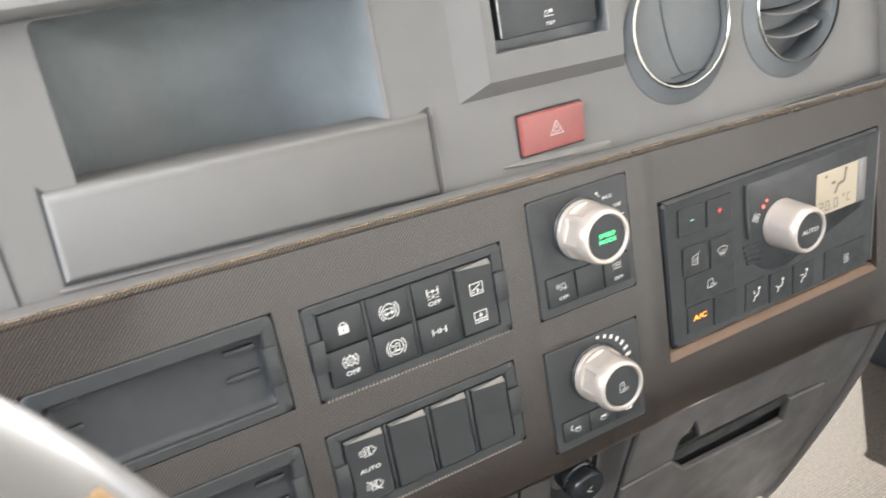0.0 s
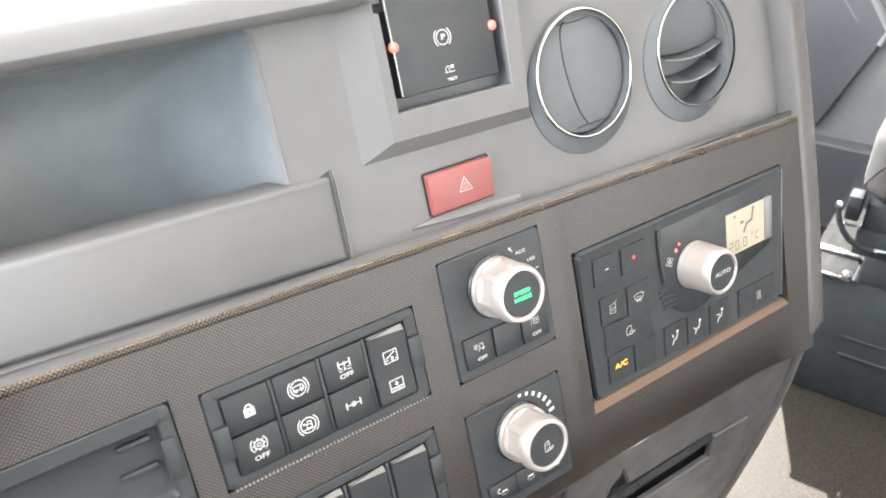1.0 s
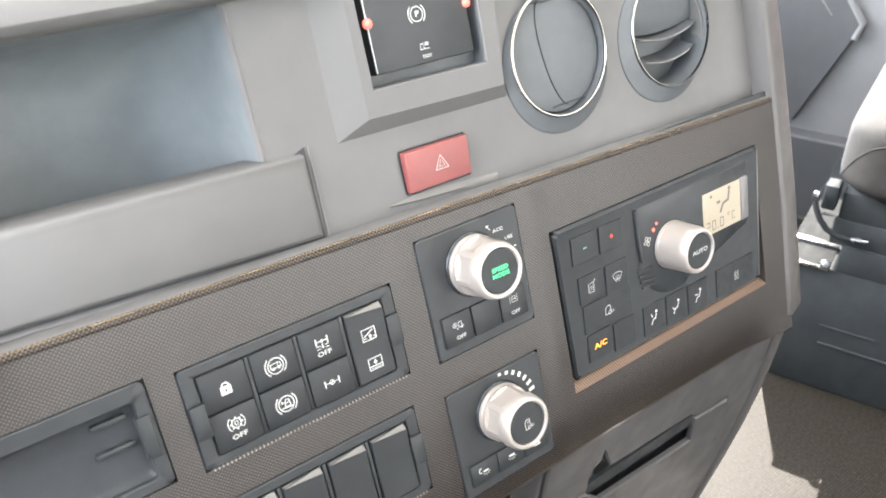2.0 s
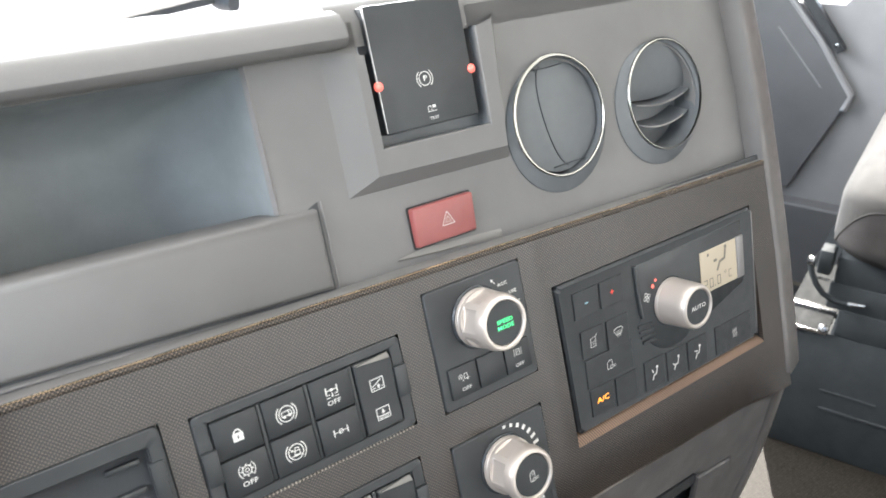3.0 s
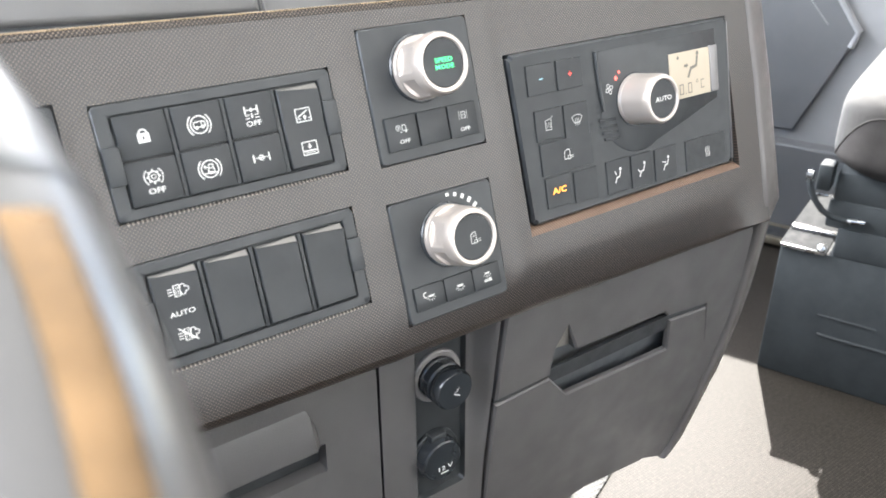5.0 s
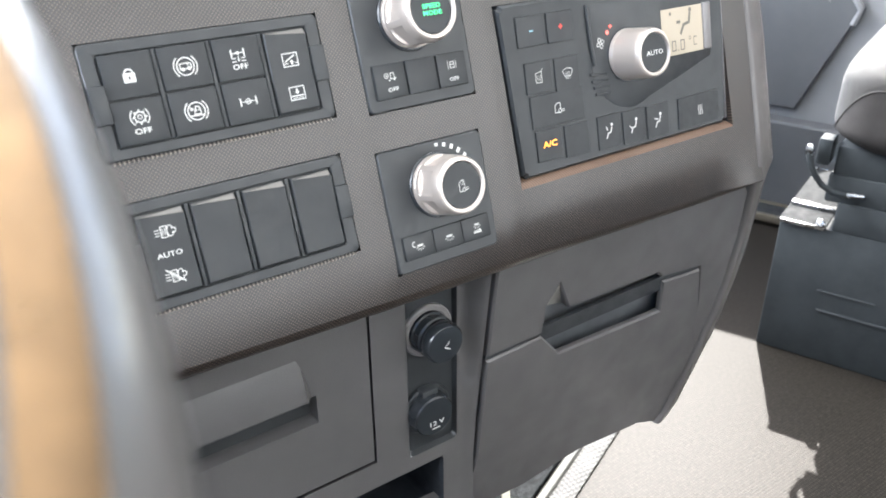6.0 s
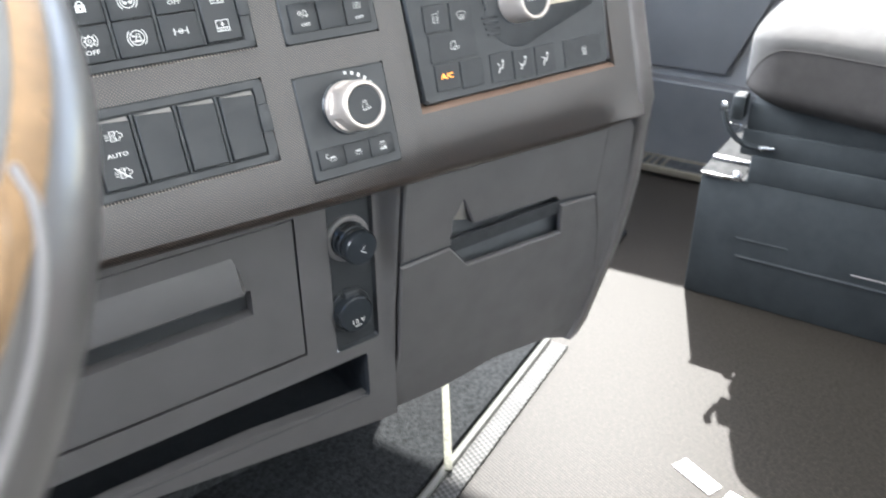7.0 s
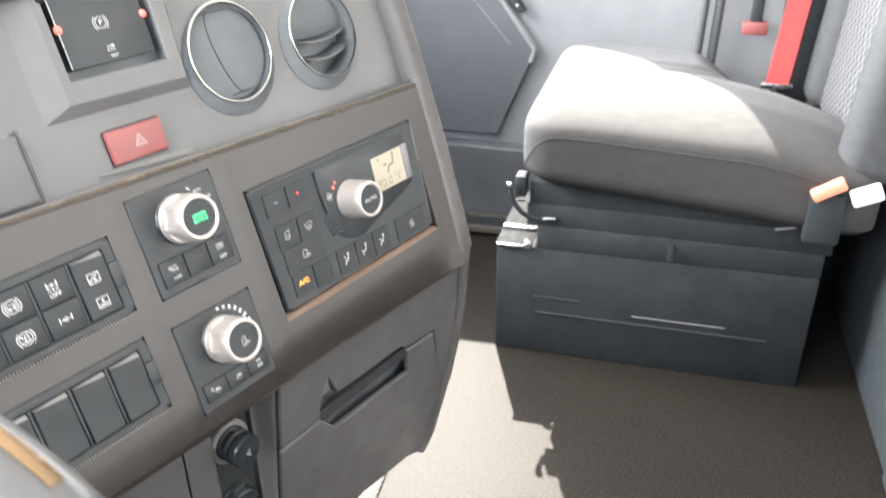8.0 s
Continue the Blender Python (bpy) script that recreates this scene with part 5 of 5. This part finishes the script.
def air_vent(x, y, r, label, ajar, off):
    """A round vent whose housing flares out towards off, with a closed shutter or two bowed louvres."""
    ob = thing("air_vent", PANEL @ T(x, y, W1 - 0.0115), label, "air vent", "round vents of the dashboard")
    bm = bmesh.new()
    loops, deep = [], -0.008 if ajar else -0.03
    for k, z, f in ((1.13, 0.0105, 1.0), (1.125, 0.0122, 1.0), (1.11, 0.0128, 0.9), (1.065, 0.0138, 0.35), (1.035, 0.0155, 0.0), (1.0, 0.0145, 0.0), (0.965, 0.008, 0.0), (0.95, deep, 0.0), (0.01, deep, 0.0)):
        loops.append([(k * r * math.cos(math.tau * i / 72) + f * off[0], k * r * math.sin(math.tau * i / 72) + f * off[1], z) for i in range(72)])
    loft(bm, loops, close_last=True)
    part("housing", bm, M_VENT, ob, "dark round housing")
    bm = bmesh.new()
    n, mseg = 72, 10
    rows = []
    for i in range(n):
        a = math.tau * i / n
        w = 0.0011 + 0.0005 * math.cos(a - 2.6) - (0.0006 if ajar else 0.0)
        rows.append([((r + w * math.cos(math.tau * k / mseg)) * math.cos(a), (r + w * math.cos(math.tau * k / mseg)) * math.sin(a), 0.0155 + 0.0011 * math.sin(math.tau * k / mseg)) for k in range(mseg)])
    loft(bm, rows + [rows[0]])
    bmesh.ops.remove_doubles(bm, verts=bm.verts, dist=1e-6)
    part("chrome_ring", bm, M_CHROME, ob, "thin chrome ring")

    def dome(px, py):
        return 0.0140 - 0.0030 * (px * px + py * py) / (r * r)

    if not ajar:
        part("shutter", lathe([(r * 0.96, 0.006), (r * 0.94, 0.0105), (r * 0.75, 0.0122), (r * 0.4, 0.0133), (0.0005, 0.0137)], 64), M_VENT, ob, "closed domed shutter")
        pts = [(-0.0015 - 0.0125 * math.cos(a) + 0.006 * math.sin(-a), r * 0.86 * math.sin(a)) for a in [radians(-84 + 12 * k) for k in range(15)]]
        part("split_line", tube([(px, py, dome(px, py)) for px, py in pts], 0.0004, 6), M_DEEP, ob)
        for sy, x0, x1 in ((1, -0.022, 0.012), (-1, -0.010, 0.026)):
            pts = [(x0 + (x1 - x0) * k / 8, sy * r * (0.84 - 0.02 * math.sin(math.pi * k / 8))) for k in range(9)]
            part("split_line", tube([(px, py, dome(px, py)) for px, py in pts], 0.0004, 6), M_DEEP, ob)
    else:
        # the barrel is turned up: a smooth hood above, two bowed louvres below
        bm = bmesh.new()
        rows = []
        for j in range(9):
            v = -0.05 + 0.99 * j / 8
            half = 0.95 * r * math.sqrt(max(0.0, 1 - v * v))
            rows.append([(half * (-1 + 2 * i / 16), v * r + 0.004 * (-1 + 2 * i / 16) ** 2 * (1 - j / 8), 0.002 + 0.0095 * (j / 8) ** 0.7) for i in range(17)])
        loft(bm, rows, ring=False)
        part("hood", bm, M_VENT, ob, "smooth upper shell of the barrel")
        for yy, reach in ((-0.20, 0.86), (-0.60, 0.92)):
            half = r * reach * math.sqrt(1 - yy * yy)
            bm = bmesh.new()
            rows = []
            for i in range(17):
                f = -1 + 2 * i / 16
                px, bow = half * f, 0.0060 * f * f
                rows.append([(px, yy * r + bow, 0.0085), (px, yy * r + bow + 0.0014, 0.0092), (px, yy * r + bow + 0.0065, -0.0075), (px, yy * r + bow + 0.0048, -0.0078)])
            loft(bm, rows, True, True)
            blade = part("louvre", bm, M_VENT, ob, "curved dark louvre")
            # the light along the louvre's edge is put into a pale strip
            part("lip", tube([(half * f * 0.80, yy * r + 0.0060 * f * f * 0.64 + 0.0010, 0.0093) for f in [-1 + i / 6 for i in range(13)]], 0.0007, 6), M_EDGE, blade, "pale lip painting the lit edge of the louvre")
    return ob


air_vent(0.1450, 0.1800, 0.0408, "closed round air vent with a chrome ring", False, (-0.001, -0.0065))
air_vent(0.2543, 0.1755, 0.0408, "open round air vent with curved louvres and chrome ring", True, (-0.0065, -0.0055))

# ---------------------------------------------------------------- steering wheel
WN = Vector((0.15075, -0.44765, 0.88141)).normalized()
WP = Vector((0.0, 0.8916, 0.45283)).normalized()
WQ = WN.cross(WP)
WHEEL = Matrix(((WP.x, WQ.x, WN.x, -0.4436), (WP.y, WQ.y, WN.y, -0.2987), (WP.z, WQ.z, WN.z, 0.8324), (0, 0, 0, 1)))
RW, RT = 0.2245, 0.0165
wheel = thing("steering_wheel", WHEEL, "grey leather lorry steering wheel with bronze inlay strips", "steering wheel")


def ring_part(a0, a1, b0, b1, rt, na, nb, closed):
    """A stretch of a torus: a round the wheel, b round the tube, degrees; b = 0 faces outwards, 90 the driver."""
    bm = bmesh.new()
    loops = []
    for i in range(na + (0 if closed else 1)):
        a = radians(a0 + (a1 - a0) * i / na)
        row = []
        for j in range(nb + (0 if b1 - b0 == 360 else 1)):
            b = radians(b0 + (b1 - b0) * j / nb)
            k = RW + rt * math.cos(b)
            row.append((k * math.cos(a), k * math.sin(a), rt * math.sin(b)))
        loops.append(row)
    if closed:
        loops.append(loops[0])
    loft(bm, loops, ring=(b1 - b0 == 360))
    if closed:
        bmesh.ops.remove_doubles(bm, verts=bm.verts, dist=1e-6)
    return bm


part("rim", ring_part(0, 360, 0, 360, RT, 160, 28, True), M_LEATHER, wheel, "smooth grey leather rim")
for a in (274.0, 86.0):
    part("rim_seam", ring_part(a - 0.22, a + 0.22, 0, 360, RT + 0.0002, 2, 28, False), M_DEEP, wheel, "dark seam round the rim")
for a0, a1 in ((206.0, 272.0), (276.5, 304.0), (88.0, 144.0)):
    part("inlay", ring_part(a0, a1, 66, 88, RT + 0.0004, 30, 5, False), M_BRONZE, wheel, "bronze brown inlay strip")
for back, thick, mat in ((0.0, 0.0010, M_EDGE), (0.0052, 0.0007, M_BRONZE)):
    pts = []
    for k in range(15):
        a = 228.0 + 19.4 * k / 14
        d = 0.0112 * math.sqrt(max(0.0, 1 - (max(0.0, a - 234.0) / 13.6) ** 2)) - back
        pts.append(((RW + d) * math.cos(radians(a)), (RW + d) * math.sin(radians(a)), math.sqrt(RT * RT - d * d) + 0.0004))
    part("spoke_trim", tube(pts, thick, 8), mat, wheel, "thin curved trim where the spoke meets the rim")
part("hub", lathe([(0.075, -0.05), (0.085, -0.03), (0.08, -0.012), (0.06, -0.004), (0.0005, 0.0)], 40), M_BLACK, wheel, "black hub cover")
for a in (90.0, 270.0, 180.0):
    bm = bmesh.new()
    ca, sa = math.cos(radians(a)), math.sin(radians(a))
    box(bm, 0.06, RW - 0.006, -0.022, 0.022, -0.03, -0.012, 0.005, 2, Matrix(((ca, -sa, 0, 0), (sa, ca, 0, 0), (0, 0, 1, 0), (0, 0, 0, 1))))
    part("spoke", bm, M_BLACK, wheel, "black spoke")
part("column", lathe([(0.05, -0.40), (0.055, -0.1), (0.045, -0.05)], 32), M_BLACK, wheel)

# ---------------------------------------------------------------- passenger's seat
SEAT = CAB @ T(0, 0.012, 0)
seat = thing("passenger_seat", SEAT, "grey cloth passenger seat on a black plinth", "seat")
CX0, CX1, CY0, CY1 = 0.955, 1.515, -0.74, -0.105


CZ0, CZ1, SOFT = 0.375, 0.537, 0.060


def perimeter(kn, kx, ky, r):
    """The cushion's outline, drawn in by kn on the near side, kx on the far one and ky at the ends, with evenly dense straight sides."""
    corner = rounded(CX0 + kn, CX1 - kx, CY0 + ky, CY1 - ky, r, 10)
    pts = []
    for i, a in enumerate(corner):
        b = corner[(i + 1) % len(corner)]
        n = 24 if i % 11 == 10 else 1
        pts += [(a[0] + (b[0] - a[0]) * j / n, a[1] + (b[1] - a[1]) * j / n) for j in range(n)]
    return pts


def seam_height(x, y):
    """Height of the seam between side and top cloth: arched along the sides, low across the front."""
    d = max(0.0, min(1.0, (CY1 - 0.004 - y) / 0.075))
    return 0.476 - 0.080 * (1 - d) ** 3


def crown(f):
    """Rise of the cushion's top from back (0) to front (1)."""
    return 0.035 * max(0.0, f - 0.4) - 0.10 * max(0.0, f - 0.80) ** 1.5 - 0.22 * max(0.0, 0.38 - f) ** 1.3


def far_drop(x, y):
    """The cushion sinks towards the belt at its far rear corner."""
    a = max(0.0, min(1.0, (x - 1.16) / 0.24))
    b = max(0.0, min(1.0, (-0.40 - y) / 0.16))
    return 0.085 * a * a * (3 - 2 * a) * b * b * (3 - 2 * b)


def cushion_loop(z, k_more=0.0):
    base = perimeter(0.0, 0.0, 0.0, 0.06)
    out, cache = [], {}
    for i, (bx, by) in enumerate(base):
        h = z(bx, by)
        foot = 0.03 * max(0.0, 1 - (h - CZ0) / 0.03) ** 2
        a = max(0.0, min(1.0, (h - (CZ1 - SOFT)) / SOFT))
        roll = 1 - math.sqrt(max(0.0, 1 - a * a))
        q = (round(foot + 0.13 * a * a + k_more, 4), round(foot + 0.078 * roll + k_more, 4), round(foot + 0.055 * roll + k_more, 4))
        if q not in cache:
            cache[q] = perimeter(*q, max(0.012, 0.06 - q[2] * 0.2))
        x, y = cache[q][i]
        f = (y - CY0) / (CY1 - CY0)
        g = max(0.0, min(1.0, (h - CZ0) / 0.12))
        out.append((x, y, h + g * (crown(f) + 0.006 - far_drop(x, y)) + (1 - g) * 0.06 * (f - 0.6) + 0.010 * min(1.0, k_more / 0.12)))
    return out


def between(s):
    return lambda x, y: CZ0 + (seam_height(x, y) - CZ0) * s


def above(s):
    return lambda x, y: seam_height(x, y) + (CZ1 - seam_height(x, y)) * s


bm = bmesh.new()
loft(bm, [cushion_loop(between(i / 8)) for i in range(9)])
part("cushion_side", bm, M_SEAT_SIDE, seat, "darker cloth side of the cushion")
bm = bmesh.new()
loft(bm, [cushion_loop(above(i / 10)) for i in range(10)] + [cushion_loop(above(0.97)), cushion_loop(above(1.0))] + [cushion_loop(above(1.0), d) for d in (0.02, 0.045, 0.075, 0.105, 0.135)], close_last=True)
part("cushion_top", bm, M_SEAT, seat, "pale grey cloth cushion top")
edge = cushion_loop(seam_height)
part("piping", tube(edge + edge[:1], 0.0014, 8), M_SEAT_SIDE, seat, "sewn piping round the cushion")
# back rest: two bolsters round a meshed middle
BACK = T(0, -0.690, 0.455) @ pose(0, 0, 0, 4, 0, 0)


def pad(x0, x1, y0, y1, z0, z1, r):
    bm = bmesh.new()
    box(bm, x0, x1, y0, y1, z0, z1, r, 5)
    bmesh.ops.transform(bm, matrix=BACK, verts=bm.verts)
    return bm


part("backrest", pad(1.055, 1.43, -0.10, 0.010, -0.02, 0.62, 0.03), M_MESH, seat, "pale mesh cloth back rest")
for x0, x1 in ((0.985, 1.062), (1.415, 1.53)):
    part("bolster", pad(x0, x1, -0.10, 0.036, -0.02, 0.58, 0.04), M_BOLSTER, seat, "smooth grey side bolster")
for x in (1.064, 1.20, 1.4145):
    bm = bmesh.new()
    tube([(x, 0.0085, 0.0 + 0.06 * k) for k in range(10)], 0.0022, 6, bm)
    bmesh.ops.transform(bm, matrix=BACK, verts=bm.verts)
    part("back_seam", bm, M_DEEP, seat)
part("plinth", boxes((0.99, 1.46, -0.67, -0.060, 0.0, 0.250, 0.004)), M_BOX, seat, "black boxed seat plinth")
for x0, x1, y0, y1, z0, z1 in ((0.989, 1.45, -0.67, -0.140, 0.248, 0.300), (0.992, 1.447, -0.68, -0.118, 0.296, 0.345), (0.995, 1.44, -0.70, -0.122, 0.341, 0.392)):
    part("suspension_fold", boxes((x0, x1, y0, y1, z0, z1, 0.005, 2)), M_BOX, seat, "black rubber fold of the suspension cover")
for z, y0, y1, r in ((0.137, -0.23, -0.14, 0.0018), (0.10, -0.60, -0.145, 0.0026), (0.118, -0.52, -0.34, 0.0016)):
    part("plinth_rail", tube([(0.9895, y0, z), (0.9895, y1, z)], r, 8), M_EDGE if r < 0.0017 else M_BLACK, seat, "thin rail along the plinth")
part("runner", tube([(0.984, -0.575, 0.345), (0.984, -0.60, 0.350), (0.984, -0.625, 0.360)], 0.003, 8), M_EDGE, seat, "thin pale seat runner")
part("mounting_plate", boxes((0.985, 1.30, -0.132, -0.058, 0.2500, 0.2530, 0.001)), M_PLATE, seat, "worn grey steel plate on the plinth")
# bright strip added for the highlight along the plate's edge
part("plate_edge", boxes((0.9835, 0.9865, -0.130, -0.060, 0.2485, 0.2545, 0.0008)), M_STEEL, seat, "steel strip standing in for the glint on the plate's edge")
part("plate_rib", boxes((1.055, 1.070, -0.134, -0.060, 0.2525, 0.2600, 0.002)), M_STEEL, seat, "bright folded rib across the plate")
part("bolt", lathe([(0.008, 0.0), (0.008, 0.006), (0.005, 0.009), (0.0003, 0.0095)], 16), M_STEEL, seat, at=T(0.990, -0.124, 0.258) @ pose(0, 0, 0, 0, -70, 0))
part("lever_block", boxes((0.985, 1.02, -0.116, -0.094, 0.358, 0.402, 0.004)), M_BOX, seat, "black block of the adjusting lever")
part("block_edge", boxes((0.984, 0.987, -0.117, -0.091, 0.3490, 0.3530, 0.001)), M_STEEL, seat)
part("lever", tube([(0.978, -0.086, 0.392), (0.972, -0.0855, 0.378), (0.972, -0.091, 0.362), (0.973, -0.100, 0.345), (0.976, -0.113, 0.329), (0.980, -0.130, 0.319), (0.985, -0.150, 0.316)], 0.0048, 10), M_BOX, seat, "bent black adjusting lever")
part("lever_rod", tube([(0.982, -0.136, 0.3175), (0.985, -0.150, 0.3165), (0.988, -0.176, 0.3185)], 0.0040, 10), M_STEEL, seat, "bright steel lever rod")
part("lever_tip", lathe([(0.0045, 0.0), (0.0062, 0.003), (0.0062, 0.014), (0.0045, 0.018), (0.0003, 0.019)], 14), M_STEEL, seat, at=T(0.974, -0.0855, 0.374))
part("side_knob", tube([(0.985, -0.395, 0.285), (0.975, -0.40, 0.295), (0.975, -0.40, 0.262)], 0.006, 8), M_BLACK, seat)
part("buckle", boxes((-0.012, 0.012, -0.028, 0.028, -0.010, 0.010, 0.004)), M_BUCKLE, seat, "orange belt buckle", T(0.945, -0.640, 0.446) @ pose(0, 0, 0, -33, 0, 0))
part("buckle_stalk", boxes((0.945, 0.968, -0.675, -0.615, 0.340, 0.436, 0.006)), M_BOX, seat, "black sleeve below the buckle")
part("white_clip", boxes((-0.010, 0.010, -0.024, 0.024, -0.014, 0.014, 0.004)), M_WHITE, seat, "white plastic clip", T(0.935, -0.698, 0.446) @ pose(0, 0, 0, -25, 0, 0))

# ---------------------------------------------------------------- passenger's side: door, belt, bars
door = thing("door_trim", CAB, "dark grey moulded passenger door trim", "door trim")


def on_door(points, x0, x1, mat, name, label="", edge=0.004):
    """A moulded pad on the door from (y, z) corners."""
    bm = extruded([(-y, z) for y, z in points], 0.0, x1 - x0, edge)
    bmesh.ops.transform(bm, matrix=Matrix(((0, 0, -1, x1), (-1, 0, 0, 0), (0, 1, 0, 0), (0, 0, 0, 1))), verts=bm.verts)
    return part(name, bm, mat, door, label)


on_door([(1.0, 0.02), (-0.9, 0.02), (-0.9, 0.225), (0.02, 0.225), (1.0, 0.235)], X_DOOR - 0.05, X_DOOR - 0.001, M_DOOR, "lower_pad", "dark lower door pocket")
on_door([(1.0, 0.25), (0.085, 0.25), (0.0, 0.455), (-0.012, 0.495), (0.165, 0.70), (1.0, 0.74)], X_DOOR - 0.016, X_DOOR - 0.001, M_DOOR, "wing_pad", "dark angled wing of the door trim")
bm = tube([(X_DOOR - 0.014, 0.0, 0.455), (X_DOOR - 0.014, -0.010, 0.490), (X_DOOR - 0.014, 0.075, 0.605), (X_DOOR - 0.014, 0.165, 0.705)], 0.008, 8)
part("pale_border", bm, M_DOOR_PALE, door, "pale rounded border of the wing")
part("crease", tube([(X_DOOR - 0.016, 0.055, 0.50), (X_DOOR - 0.0165, 0.167, 0.625)], 0.0015, 6), M_DOOR_PALE, door)
on_door([(0.14, 0.705), (0.035, 0.58), (0.02, 0.592), (0.115, 0.71)], X_DOOR - 0.03, X_DOOR - 0.004, M_DEEP, "window_guide", "dark guide strip", 0.002)
part("screw", lathe([(0.004, 0.0), (0.004, 0.002), (0.0003, 0.003)], 12), M_STEEL, door, at=T(X_DOOR - 0.031, 0.038, 0.600) @ pose(0, 0, 0, 0, -90, 0))
sill = thing("door_sill_plate", CAB, "brass-edged slotted sill plate at the door's foot", "sill plate")
part("upper_bar", boxes((X_DOOR - 0.13, X_DOOR - 0.06, -0.1, 0.26, 0.020, 0.026, 0.002)), M_DEEP, sill)
for x in (X_DOOR - 0.135, X_DOOR - 0.060):
    part("bar", boxes((x - 0.006, x + 0.006, -0.1, 0.26, 0.010, 0.029, 0.002)), M_BRASS, sill, "dull brass bar")
for k in range(4):
    part("tooth", boxes((X_DOOR - 0.13, X_DOOR - 0.062, 0.18 + 0.02 * k, 0.188 + 0.02 * k, 0.018, 0.0285, 0.001)), M_BRASS, sill)

bar = thing("grab_bar", CAB, "dark grey upright grab bar beside the door", "grab bar")
for x, y in ((1.585, -0.405), (1.60, -0.440)):
    part("bar", tube([(x, y, 0.10), (x, y - 0.002, 0.5), (x, y - 0.02, 1.2)], 0.011, 12), M_DOOR, bar)
pillar = thing("belt_pillar", CAB, "dark belt pillar with a slotted cover", "pillar")
part("pillar_cover", boxes((1.50, 1.60, -0.66, -0.585, 0.30, 1.5, 0.012)), M_DEEP, pillar)
part("pillar_edge", tube([(1.498, -0.585, 0.3), (1.498, -0.592, 1.4)], 0.006, 8), M_DOOR, pillar)
latch = thing("belt_stop", CAB, "red plastic belt stop on the pillar", "belt stop")
part("stop", boxes((1.555, 1.585, -0.555, -0.50, 0.565, 0.595, 0.005)), M_RED, latch)
part("stop_stem", boxes((1.56, 1.58, -0.54, -0.515, 0.59, 0.75, 0.004)), M_DEEP, latch)
belt = thing("seat_belt", CAB, "red webbing seat belt hanging beside the seat", "seat belt")
bm = bmesh.new()
rows = []
for k in range(13):
    f = k / 12
    c = Vector((1.465 + 0.03 * f, -0.583 - 0.05 * f, 0.480 + 0.55 * f))
    tw = 0.25 * math.sin(2.2 * f)
    d = Vector((math.sin(tw) * 0.5, -1.0, 0.05)).normalized()
    rows.append([tuple(c + d * s + Vector((t, 0, 0))) for s, t in ((-0.024, 0.0008), (0.024, 0.0008), (0.024, -0.0008), (-0.024, -0.0008))])
loft(bm, rows, True, True)
part("webbing", bm, M_BELT, belt)
part("anchor", boxes((-0.006, 0.006, -0.034, 0.034, -0.006, 0.006, 0.002)), M_STEEL, belt, "bright steel anchor", T(1.465, -0.583, 0.476))
bunk = thing("bunk_base", CAB, "blue-grey bunk base behind the seats", "bunk")
part("front_board", boxes((0.3, 1.62, -1.25, -0.772, 0.0, 0.40, 0.02)), M_BUNK, bunk)
part("step_board", boxes((-0.2, 0.76, -1.25, -0.766, 0.0, 0.36, 0.02)), M_BUNK, bunk, "blue-grey forward step of the bunk")
